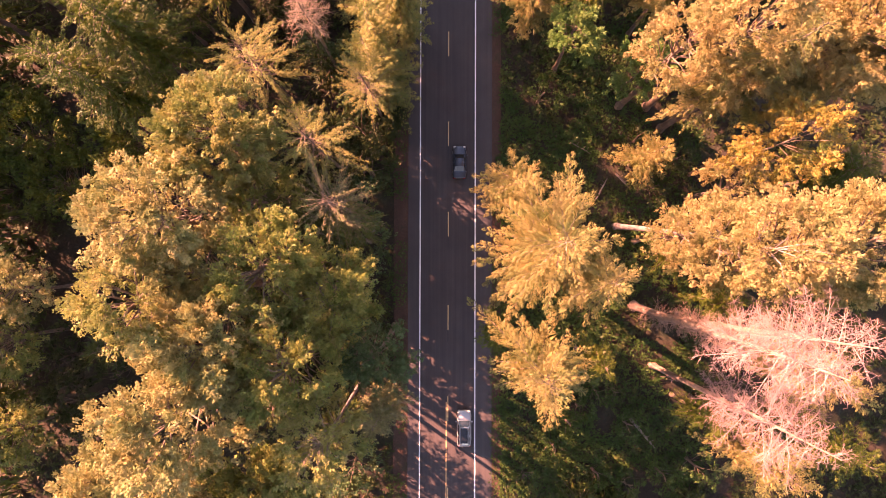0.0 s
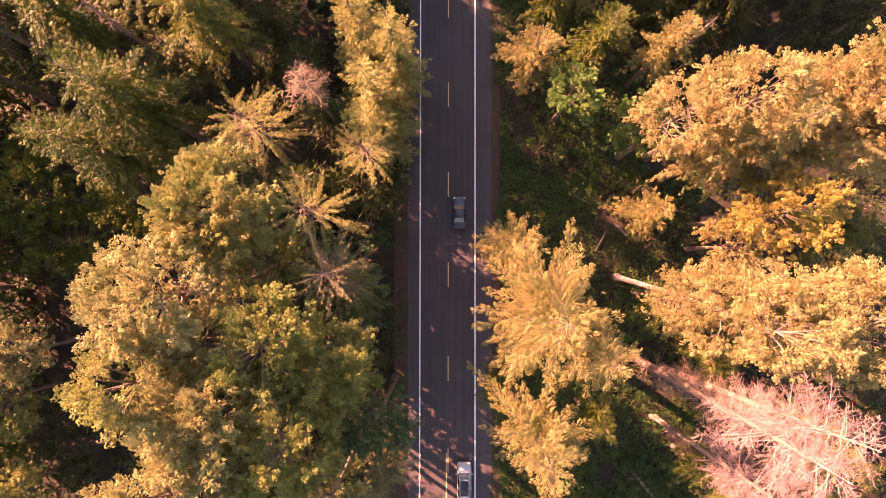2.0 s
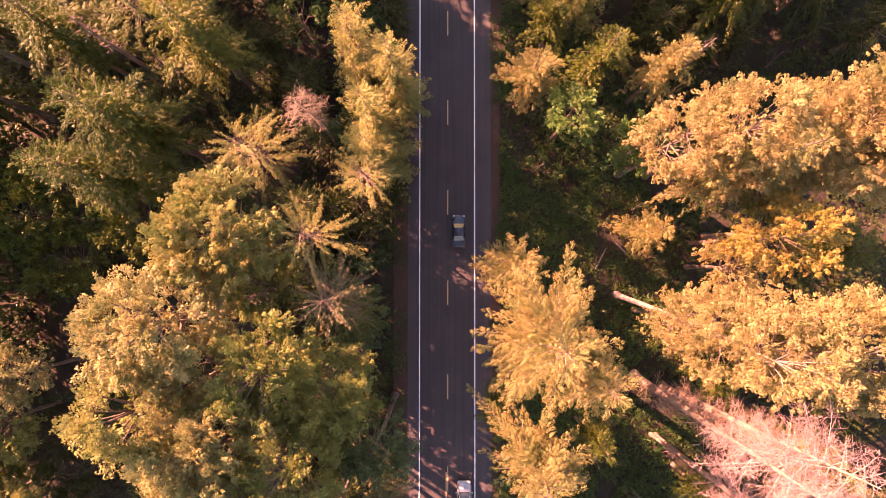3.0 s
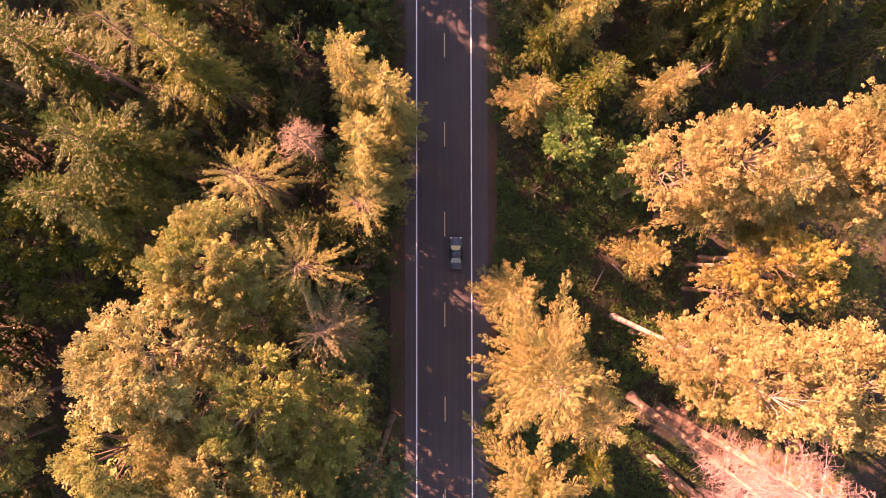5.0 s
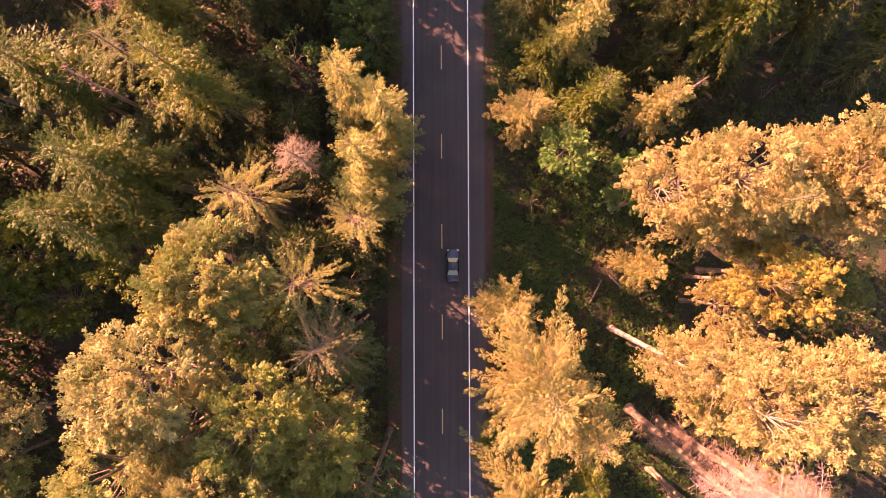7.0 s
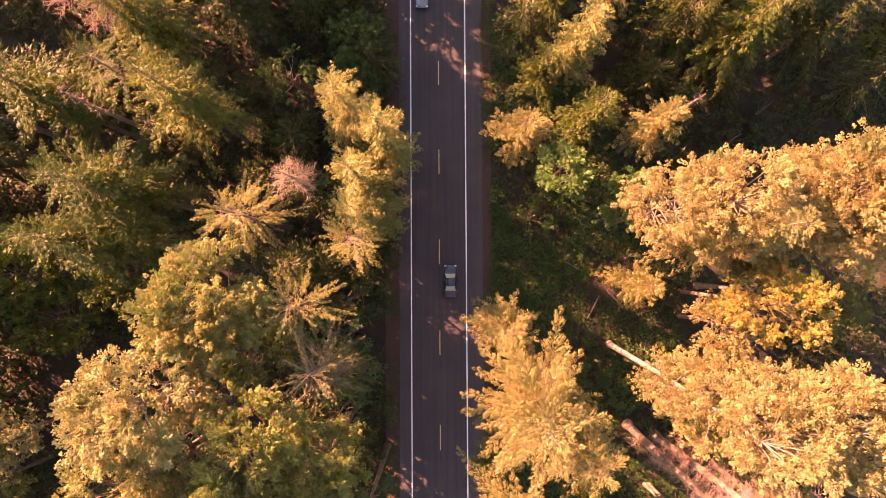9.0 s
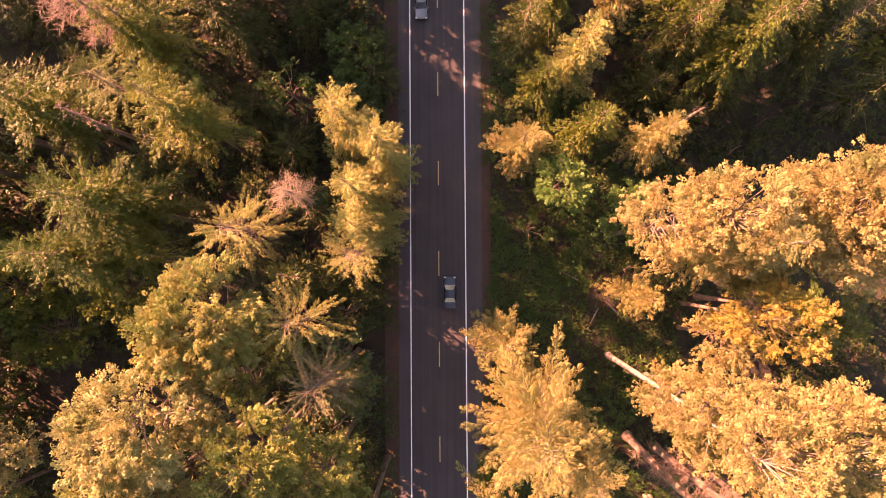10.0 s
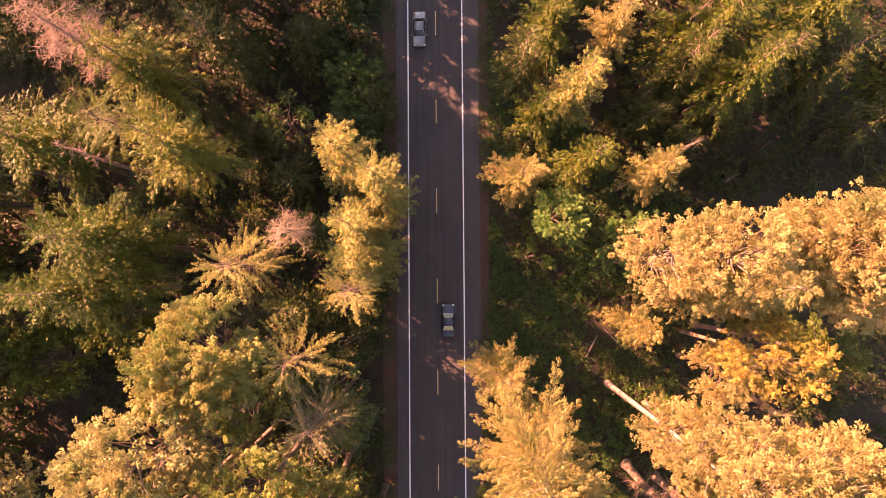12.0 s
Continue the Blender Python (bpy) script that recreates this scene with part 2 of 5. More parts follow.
def trunk_part(parent, rng, h, r, lean, mat, top_r=0.04, sides=9, bend=0.25):
    """A tapered trunk with a flared foot and a slight bend. Returns the axis as a function of height."""
    phase, amount = rng.uniform(0, 6.28), bend * rng.uniform(0.4, 1.0)

    def axis(z):
        z = np.asarray(z, dtype=float)
        k = z / h
        return np.stack([lean[0] * k + amount * np.sin(3.1 * k + phase) * k, lean[1] * k + amount * np.cos(2.6 * k + phase) * k, z], -1)

    levels = np.r_[-0.15, 0.25, 0.8, np.linspace(2.0, h, 12)]
    verts, faces = [], []
    for i, z in enumerate(levels):
        rad = r * (1 - max(z, 0) / h) ** 0.85 + top_r
        rad *= 1.0 + 0.5 * math.exp(-max(z, 0) / 0.5)
        c = axis(max(z, 0)) + np.array([0, 0, min(z, 0)])
        for k in range(sides):
            a = 2 * math.pi * k / sides
            q = rad * (1 + 0.08 * math.sin(3 * a + phase + 0.08 * z))
            verts.append(c + np.array([math.cos(a) * q, math.sin(a) * q, 0]))
            if i:
                o, p = (i - 1) * sides, i * sides
                faces.append([o + k, o + (k + 1) % sides, p + (k + 1) % sides, p + k])
    mesh_of("trunk", np.array(verts), np.array(faces), mat, parent, True)
    return axis


_tree_count = [0]
TREE_GROUPS = {"fir_tree": "firs of the wood", "maple_tree": "broad-leaved trees of the wood", "broadleaf_tree": "broad-leaved trees of the wood", "alder_tree": "alders by the clearing", "dead_tree": "dead firs", "snag_tree": "broken snags",
               "shade_tree": "shaded trees along the verge", "fallen_log": "fallen logs"}


def tree_base(name, x, y, label, category):
    _tree_count[0] += 1
    ob = tagged(new(name), label, category, TREE_GROUPS.get(name, ""))
    ob.location = (x, y, 0)
    return ob, np.random.default_rng(1000 + _tree_count[0])


def fir(x, y, h, r, mat, label, lean=(0, 0), bare=0.45, density=1.0, droop=0.35, leaf=0.20, wood=BARK, point=0.6, fingers=0, cover=0.62):
    """A conifer: whorls of drooping branches with side twigs, each twig a plume of needles. fingers: that many long slim branches instead."""
    ob, rng = tree_base("fir_tree", x, y, label, "tree")
    axis = trunk_part(ob, rng, h, (0.10 + h * 0.0095) * (0.6 if fingers else 0.8), lean, BARK if fingers else wood)
    if fingers:
        leaf = 0.13
    if mat is FIR_SHADED:
        leaf = max(leaf, 0.27)
    if y > 47 or y < -32 or abs(x) > 48:
        leaf = max(leaf, 0.36 if y > 56 or y < -38 or abs(x) > 56 else 0.29)
    count = fingers or int((h * (1 - bare)) * 4.2 + 14)
    k = (np.arange(count) + rng.uniform(0, 1, count)) / count          # 0 at the tip, 1 at the lowest branch
    z = h - 0.15 - k ** 0.9 * h * (1 - bare)
    az = np.arange(count) * 2.39996 + rng.normal(0, 0.4, count)
    if fingers:
        k = k ** 0.7
    lop = 1 + 0.16 * np.sin(2 * az + rng.uniform(0, 6.28)) + 0.12 * np.sin(3 * az + rng.uniform(0, 6.28)) + 0.16 * np.sin(7 * az + 0.5 * z)
    reach = r * (0.10 + 0.90 * k ** point) * rng.uniform(0.62, 1.15, count) * lop * np.where(k > 0.85, rng.uniform(0.5, 1, count), 1)
    out = np.stack([np.cos(az), np.sin(az), np.zeros(count)], -1)
    rise = reach * (0.75 - 0.85 * k + rng.normal(0, 0.08, count))
    fall = reach * (droop + 0.25 * k)
    foot = axis(z)

    def along(i, s):
        return foot[i] + out[i] * (reach[i] * s)[:, None] + np.array([0, 0, 1.0]) * (rise[i] * s - fall[i] * s * s)[:, None]

    every = np.arange(count)
    cuts = (0.0, 0.4, 0.75, 1.0)
    thick = (0.006 + 0.004 * reach) if fingers else 0.020 + 0.012 * reach
    sticks = [tubes(along(every, np.full(count, a)), along(every, np.full(count, b)), thick * (1 - a) + 0.008, thick * (1 - b) + 0.008)
              for a, b in zip(cuts[:-1], cuts[1:])]
    # twigs, alternating to both sides, the last one at the branch's end
    per = np.maximum(4, (reach * (3.2 if fingers else 2.7) * min(1.0, 0.4 + 0.6 * density)).astype(int))
    bi = np.repeat(every, per)
    order = np.concatenate([np.arange(p) for p in per])
    inmost = 0.30 if fingers else 0.14
    s = inmost + (0.98 - inmost) * (order + rng.uniform(0.3, 1, len(bi))) / per[bi]
    last = order == per[bi] - 1
    flank = np.where(order % 2 == 0, 1.0, -1.0)
    side = np.stack([-out[bi, 1], out[bi, 0], np.zeros(len(bi))], -1) * flank[:, None]
    turn = np.radians(rng.normal(46, 12, len(bi))) * (1 - 0.45 * s) * np.where(last, 0.15, 1.0)
    if fingers:
        turn *= 0.55
    twig_len = (0.34 + 0.05 * reach[bi] * (1.08 - s) if fingers else 0.45 + 0.17 * reach[bi] * (1.08 - s)) * rng.uniform(0.7, 1.3, len(bi))
    way = out[bi] * np.cos(turn)[:, None] + side * np.sin(turn)[:, None]
    way[:, 2] += (rise[bi] - 2 * fall[bi] * s) / reach[bi] * 0.7 + rng.normal(0.05, 0.14, len(bi))
    way = unit(way)
    start = along(bi, s)
    seen = twig_len > (0.0 if fingers else 1.0)
    twigs = tubes(start[seen], start[seen] + way[seen] * (twig_len[seen] * 0.85)[:, None], np.full(seen.sum(), 0.012), np.full(seen.sum(), 0.005))
    if fingers:
        for b in every:
            mine = bi[seen] == b
            v, f = joined([(a[0].reshape(count, 6, 3)[b], a[1][:3]) for a in sticks]
                          + ([(twigs[0].reshape(-1, 6, 3)[mine].reshape(-1, 3), tubes_faces(int(mine.sum())))] if mine.any() else []))
            mesh_of("branch", v, f, wood, ob)
    else:
        v, f = joined(sticks + [twigs])
        tagged(mesh_of("branchwork", v, f, wood, ob), "", "", "", "stuff")
    fat = (0.09 + 0.06 * twig_len if fingers else 0.10 + 0.12 * twig_len) * rng.uniform(0.8, 1.2, len(bi))
    blocks = [plumes(rng, start, way, twig_len, fat, leaf * 1.16, cover * density, 0.31, 0.24)]
    # coarse inner sprays added near the trunk to block light through the crown
    if not fingers:
        ii = np.repeat(every, 24 if leaf < 0.25 else 8)
        core = along(ii, rng.uniform(0.0, 0.6, len(ii)) ** 1.3) + rng.normal(0, 0.22, (len(ii), 3)) - np.array([0, 0, 0.25])
        big = np.minimum(0.9, 0.26 + 0.11 * reach[ii]) * np.clip(2.5 * k[ii], 0.4, 1.0) * rng.uniform(0.7, 1.2, len(ii))
        blocks.append(leaf_verts(core, unit(out[ii] * 0.5 + rng.normal(0, 0.6, (len(ii), 3))), unit(rng.normal(0, 1, (len(ii), 3))), big, big * 0.8))
    leaf_mesh("crown", blocks, mat, ob)
    return ob


def broadleaf(x, y, h, r, mat, label, lean=(0, 0), low=0.60, lobes=42, leaf=0.185, density=1.0, wood=BARK, name="maple_tree", girth=1.0):
    """A broad-leaved tree: a trunk with limbs that end in rounded masses of leaf clumps."""
    ob, rng = tree_base(name, x, y, label, "tree" if h > 7 else "shrub")
    top = h * 0.84
    axis = trunk_part(ob, rng, top, (0.08 + h * 0.010) * girth, (lean[0] * 0.84, lean[1] * 0.84), wood, 0.05, bend=0.6)
    span = h * (1 - low)
    g = (np.arange(lobes) + 0.5) / lobes
    az = np.arange(lobes) * 2.39996 + rng.uniform(0, 6.28) + rng.normal(0, 0.35, lobes)
    up = 1 - 1.6 * g + rng.normal(0, 0.05, lobes)                       # 1 top, -0.6 low
    up = np.clip(up, -0.8, 0.98)
    ring = np.sqrt(np.maximum(0.0, 1 - up ** 2)) * rng.uniform(0.60, 0.95, lobes)
    rad = r * rng.uniform(0.22, 0.40, lobes) * (16 / max(lobes, 16)) ** (0.15 if lobes < 34 else 0.30)
    cz = h * low + span * 0.5 + up * (span * 0.5) - rad * 0.8 * np.maximum(up, 0) + rng.normal(0, 0.04, lobes) * span
    k = cz / h
    centre = np.stack([lean[0] * k + np.cos(az) * ring * r, lean[1] * k + np.sin(az) * ring * r, cz], -1)
    # limbs
    from_z = np.clip(cz - ring * r * 0.9 - 0.6, h * low * 0.55, top * 0.97)
    a, b = axis(from_z), centre
    m = (a + b) / 2 + np.array([0, 0, 0.35]) + rng.normal(0, 0.25, (lobes, 3))
    t = (0.022 + 0.0022 * h * np.ones(lobes)) * min(girth, 1.0) ** 2
    pairs = [tubes(a, m, t, t * 0.65, 5), tubes(m, b, t * 0.65, t * 0.3, 5)]
    # leafy sprays on each lobe, in a few bigger bunches
    per = np.maximum(8, (rad ** 2 * 19 * density).astype(int))
    li = np.repeat(np.arange(lobes), per)
    d = unit(rng.normal(0, 1, (len(li), 3)) + np.array([0, 0, 0.6]))
    wav = np.sin(d[:, 0] * 5 + li * 1.7) + np.cos(d[:, 1] * 5 + li * 2.3) + np.sin(d[:, 2] * 5 + li)
    depth = rng.uniform(0.58, 1.10, len(li)) + 0.12 * wav
    clump = centre[li] + d * (rad[li] * depth)[:, None]
    some = rng.uniform(0, 1, len(li)) < 0.35
    pairs.append(tubes(centre[li][some] + (d * (rad[li] * 0.15)[:, None])[some], clump[some], np.full(some.sum(), 0.020), np.full(some.sum(), 0.006)))
    v, f = joined(pairs)
    tagged(mesh_of("branchwork", v, f, wood, ob), "", "", "", "stuff")
    spray = unit(unit(clump - axis(np.clip(clump[:, 2], 0, top))) * 0.7 + d * 0.55 + rng.normal(0, 0.35, d.shape) + np.array([0, 0, -0.15]))
    long = rng.uniform(0.36, 0.80, len(li)) * np.clip(rad[li] / 1.3, 0.6, 1.15) * (leaf / 0.17) ** 0.4
    fat = long * rng.uniform(0.30, 0.46, len(li))
    # coarse leaves added deep inside each mass to block light
    ii = np.repeat(np.arange(lobes), np.maximum(20, (rad ** 2 * 90).astype(int)))
    core = centre[ii] + unit(rng.normal(0, 1, (len(ii), 3))) * (rad[ii] * rng.uniform(0.1, 0.5, len(ii)))[:, None]
    big = 0.21 * rad[ii] * rng.uniform(0.7, 1.2, len(ii))
    inner = leaf_verts(core, unit(rng.normal(0, 1, (len(ii), 3))), unit(rng.normal(0, 1, (len(ii), 3))), big, big * 0.9)
    leaf_mesh("crown", [plumes(rng, clump - spray * (long * 0.5)[:, None], spray, long, fat, leaf, 0.80 * density ** 0.5, 0.72, 0.6), inner], mat, ob)
    return ob


def dead_tree(x, y, h, r, label, lean=(0, 0), bare=0.25, density=1.0, wood=DEAD_WOOD, droop=0.25, name="dead_tree", girth=1.0, twig=1.0, stubs=0):
    """A leafless conifer: the trunk and its dry branches with forking twigs, each branch a part."""
    ob, rng = tree_base(name, x, y, label, "tree")
    axis = trunk_part(ob, rng, h, (0.08 + h * 0.007) * girth, lean, DEAD_BARK if wood is DEAD_WOOD else wood)
    count = min(int(h * (1 - bare) * 4.2 * density) + 3, 190)
    k = (np.arange(count) + rng.uniform(0, 1, count)) / count
    z = h - 0.1 - k * h * (1 - bare)
    az = np.arange(count) * 2.39996 + rng.normal(0, 0.6, count)
    reach = r * (0.12 + 0.88 * k ** 0.7) * rng.uniform(0.35, 1.15, count) * (1 - 0.75 * np.clip((k - 0.55) / 0.45, 0, 1))
    tilt = 0.35 - 0.5 * k + rng.normal(0, 0.18, count)
    if stubs:                                                         # short dry stubs down the bare trunk
        z = np.r_[z, rng.uniform(0.12, bare + 0.05, stubs) * h]
        az = np.r_[az, rng.uniform(0, 6.28, stubs)]
        reach = np.r_[reach, rng.uniform(0.5, 2.2, stubs)]
        tilt = np.r_[tilt, rng.normal(-0.2, 0.3, stubs)]
        count += stubs
    feet = axis(z)
    for i in range(count):
        R, out = reach[i], np.array([math.cos(az[i]), math.sin(az[i]), 0.0])

        def along(s):
            p = feet[i] + out * (R * s)[:, None]
            p[:, 2] += R * (tilt[i] * s - droop * s * s)
            return p

        cut = along(np.array([0.0, 0.35, 0.7, 1.0]))
        w = (0.016 + 0.008 * R) * (1 - np.array([0.0, 0.35, 0.7, 1.0])) + 0.010
        pairs = [tubes(cut[:-1], cut[1:], w[:-1], w[1:], 4)]
        n = max(4, int(R * 6 * density * twig))
        s = rng.uniform(0.2, 1.0, n)
        side = np.array([-out[1], out[0], 0.0]) * rng.choice([-1.0, 1.0], n)[:, None]
        way = unit(out * 0.6 + side * rng.uniform(0.2, 1.2, n)[:, None] + rng.normal(0, 0.45, (n, 3)))
        ln = (0.35 + 0.30 * R * (1.1 - s)) * rng.uniform(0.5, 1.6, n)
        p0 = along(s)
        p1 = p0 + way * ln[:, None]
        pairs.append(tubes(p0, p1, np.full(n, 0.018), np.full(n, 0.009)))
        ti = np.repeat(np.arange(n), 2)
        q = p0[ti] + (p1 - p0)[ti] * rng.uniform(0.2, 1, len(ti))[:, None]
        way2 = unit(way[ti] + rng.normal(0, 0.6, (len(ti), 3)))
        pairs.append(tubes(q, q + way2 * (ln[ti] * rng.uniform(0.3, 0.7, len(ti)))[:, None], np.full(len(ti), 0.012), np.full(len(ti), 0.006)))
        v, f = joined(pairs)
        mesh_of("branch", v, f, DEAD_BARK if stubs and i >= count - stubs else wood, ob)
    return ob


def box(bm, x0, y0, z0, x1, y1, z1):
    vs = [bm.verts.new((x, y, z)) for z in (z0, z1) for y in (y0, y1) for x in (x0, x1)]
    for q in ((0, 2, 3, 1), (4, 5, 7, 6), (0, 1, 5, 4), (2, 6, 7, 3), (0, 4, 6, 2), (1, 3, 7, 5)):
        bm.faces.new([vs[i] for i in q])


# ---- setting ----
ROAD_S, ROAD_N = -420.0, 460.0


def strip(name, x0, x1, y0, y1, z0, z1, mat, label, parent=None, wave=0.0, kind="structure"):
    """A long slab along the road with a slightly uneven edge."""
    bm = bmesh.new()
    steps = 2 if wave == 0 else 440
    rows = []
    for i in range(steps):
        y = y0 + (y1 - y0) * i / (steps - 1)
        a = x0 + wave * (noise.noise(Vector((x0, y * 0.35, 1))) + 0.5 * noise.noise(Vector((x0, y * 1.3, 4))))
        b = x1 + wave * (noise.noise(Vector((x1, y * 0.35, 7))) + 0.5 * noise.noise(Vector((x1, y * 1.3, 9))))
        rows.append([bm.verts.new(p) for p in ((a, y, z0), (a, y, z1), (b, y, z1), (b, y, z0))])
    for p, q in zip(rows[:-1], rows[1:]):
        for k in range(3):
            bm.faces.new((p[k], p[k + 1], q[k + 1], q[k]))
    bm.faces.new(rows[0][::-1])
    bm.faces.new(rows[-1])
    bmesh.ops.recalc_face_normals(bm, faces=bm.faces)
    return tagged(finish(name, bm, mat, parent), label, "", "", "" if parent else kind)


def make_ground():
    bm = bmesh.new()
    xs = [-2500, -900, -300, -150] + [-100 + 2.5 * i for i in range(81)] + [150, 300, 900, 2500]
    ys = [-2500, -900, -300, -150] + [-80 + 2.5 * i for i in range(73)] + [150, 300, 900, 2500]
    grid = []
    for y in ys:
        row = []
        for x in xs:
            away = max(0.0, abs(x) - 9.0)
            rough = min(1.0, away / 8.0)
            z = -0.10 + rough * (0.7 * noise.noise(Vector((x * 0.06, y * 0.06, 2))) + 0.25 * noise.noise(Vector((x * 0.3, y * 0.3, 5))) - 0.25)
            row.append(bm.verts.new((x, y, min(z, 0.35))))
        grid.append(row)
    for a, b in zip(grid[:-1], grid[1:]):
        for i in range(len(xs) - 1):
            bm.faces.new((a[i], a[i + 1], b[i + 1], b[i]))
    tagged(finish("ground", bm, GROUND, None, "dark brown forest floor with needles and litter", True), "", "", "", "structure")


make_ground()
strip("verge", -7.2, -4.9, ROAD_S, ROAD_N, -0.3, -0.05, VERGE, "reddish verge of needles and gravel beside the road", None, 0.25)
strip("verge", 5.5, 7.2, ROAD_S, ROAD_N, -0.3, -0.05, VERGE, "reddish verge of needles and gravel beside the road", None, 0.25)
strip("road_shoulder", -5.3, -3.8, ROAD_S, ROAD_N, -0.3, -0.012, SHOULDER, "paved grey-brown shoulder of the road", None, 0.05)
strip("road_shoulder", 3.8, 5.95, ROAD_S, ROAD_N, -0.3, -0.012, SHOULDER, "paved grey-brown shoulder of the road", None, 0.05)
road = strip("road", -3.83, 3.83, ROAD_S, ROAD_N, -0.3, 0.0, ASPHALT, "straight two-lane road of dark worn asphalt", None)
strip("edge_line", -3.77, -3.62, ROAD_S, ROAD_N, 0.0, 0.006, WHITE, "white edge line", road)
strip("edge_line", 3.62, 3.77, ROAD_S, ROAD_N, 0.0, 0.006, WHITE, "white edge line", road)
strip("tar_seam", -3.60, -3.50, ROAD_S, ROAD_N, 0.0, 0.004, TAR, "dark sealed seam", road, 0.015)
strip("tar_seam", 3.44, 3.52, ROAD_S, ROAD_N, 0.0, 0.004, TAR, "dark sealed seam", road, 0.015)
for _i in range(-8, 10):
    _y = 17.15 + 12.19 * _i - (0.35 if _i < -1 else 0)
    strip("centre_dash", 0.03, 0.15, _y - 3.3, _y, 0.0, 0.006, YELLOW, "thin worn yellow dash", road)
    if _i in (-2, -1, 0):
        strip("tar_seam", 0.0, 0.14, _y - 4.9, _y - 3.4, 0.0, 0.004, TAR, "dark blacked-out dash", road)
strip("centre_line", -0.19, -0.07, ROAD_S, -20.5, 0.0, 0.006, YELLOW, "solid yellow no-passing line", road)


# ---- cars ----
def car(name, x, y, turn, paint, label, tall=1.45, length=4.6, width=1.85, estate=False):
    """A road car built along +y, its front at +y."""
    ob = tagged(new(name), label, "car", "cars on the road")
    ob.matrix_basis = pose(x, y, 0.0, 0, 0, turn)
    w, L = width / 2, length / 2
    glass = plain("car_glass", (0.012, 0.014, 0.017), 0.08, 0.0, 0.6)
    rubber = plain("tyre_rubber", (0.015, 0.015, 0.015), 0.85)
    steel = plain("wheel_steel", (0.45, 0.45, 0.46), 0.35, 0.9)
    lamp = plain("headlight_glass", (0.70, 0.70, 0.68), 0.15)
    red = plain("taillight_glass", (0.30, 0.015, 0.012), 0.2)
    black = plain("black_trim", (0.02, 0.02, 0.02), 0.6)

    def loft(rows):
        """Rows: y, half width low, half width high, z low, z high."""
        bm = bmesh.new()
        rings = []
        for yy, a, b, z0, z1 in rows:
            pts = [(-a * 0.96, z0), (-a, z0 + (z1 - z0) * 0.35), (-b, z1 - 0.07), (-b * 0.86, z1), (b * 0.86, z1), (b, z1 - 0.07), (a, z0 + (z1 - z0) * 0.35), (a * 0.96, z0)]
            rings.append([bm.verts.new((px, yy, pz)) for px, pz in pts])
        for p, q in zip(rings[:-1], rings[1:]):
            for i in range(8):
                bm.faces.new((p[i], p[(i + 1) % 8], q[(i + 1) % 8], q[i]))
        bm.faces.new(rings[0])
        bm.faces.new(rings[-1][::-1])
        bmesh.ops.recalc_face_normals(bm, faces=bm.faces)
        return bm

    hood = 0.92 if tall > 1.6 else 0.80
    tail = hood + 0.06
    part("body", loft([(-L, w * 0.80, w * 0.76, 0.42, tail - 0.10), (-L + 0.12, w * 0.94, w * 0.88, 0.28, tail), (-L * 0.55, w, w * 0.95, 0.22, tail + 0.03),
                       (0, w, w * 0.95, 0.20, hood + 0.08), (L * 0.42, w, w * 0.93, 0.22, hood + 0.06), (L * 0.82, w * 0.96, w * 0.86, 0.24, hood - 0.06),
                       (L - 0.08, w * 0.86, w * 0.76, 0.28, hood - 0.16), (L, w * 0.72, w * 0.66, 0.36, hood - 0.26)]), paint, ob, "", True)
    back = -L + 0.14 if estate else -L * 0.62
    rear_top = -L + 0.40 if estate else -L * 0.30
    front_top, front_foot = L * 0.16, L * 0.47
    zt = tall
    # cabin: roof skin and pillars as one shell, glass set in it
    bm = bmesh.new()
    lo, hi = w * 0.90, w * 0.70
    foot = hood + 0.04
    base = [bm.verts.new(p) for p in ((-lo, back, foot), (lo, back, foot), (lo * 0.97, front_foot, foot), (-lo * 0.97, front_foot, foot))]
    roof = [bm.verts.new(p) for p in ((-hi, rear_top, zt - 0.03), (hi, rear_top, zt - 0.03), (hi * 0.97, front_top, zt - 0.01), (-hi * 0.97, front_top, zt - 0.01))]
    for i in range(4):
        bm.faces.new((base[i], base[(i + 1) % 4], roof[(i + 1) % 4], roof[i]))
    bm.faces.new(roof[::-1])
    bmesh.ops.recalc_face_normals(bm, faces=bm.faces)
    bmesh.ops.bevel(bm, geom=[e for e in bm.edges if not e.is_boundary], offset=0.07, segments=2, affect="EDGES")
    part("cabin", bm, paint, ob, "", True)

    def pane(name, quad, tag):
        """A pane laid a little proud of the cabin's slope."""
        bm = bmesh.new()
        c = sum((Vector(p) for p in quad), Vector()) / 4
        nrm = (Vector(quad[1]) - Vector(quad[0])).cross(Vector(quad[3]) - Vector(quad[0])).normalized()
        if nrm.z < 0:
            nrm = -nrm
        pts = [c + (Vector(p) - c) * 0.86 for p in quad]
        a = [bm.verts.new(p + nrm * 0.012) for p in pts]
        b = [bm.verts.new(p - nrm * 0.02) for p in pts]
        bm.faces.new(a)
        bm.faces.new(b[::-1])
        for i in range(4):
            bm.faces.new((a[i], b[i], b[(i + 1) % 4], a[(i + 1) % 4]))
        bmesh.ops.recalc_face_normals(bm, faces=bm.faces)
        part(name, bm, glass, ob, tag)

    pane("windscreen", ((-lo, front_foot, foot), (lo, front_foot, foot), (hi, front_top, zt - 0.01), (-hi, front_top, zt - 0.01)), "dark windscreen")
    pane("rear_window", ((-lo, back, foot), (lo, back, foot), (hi, rear_top, zt - 0.03), (-hi, rear_top, zt - 0.03)), "dark rear window")
    middle = (front_top + rear_top) / 2
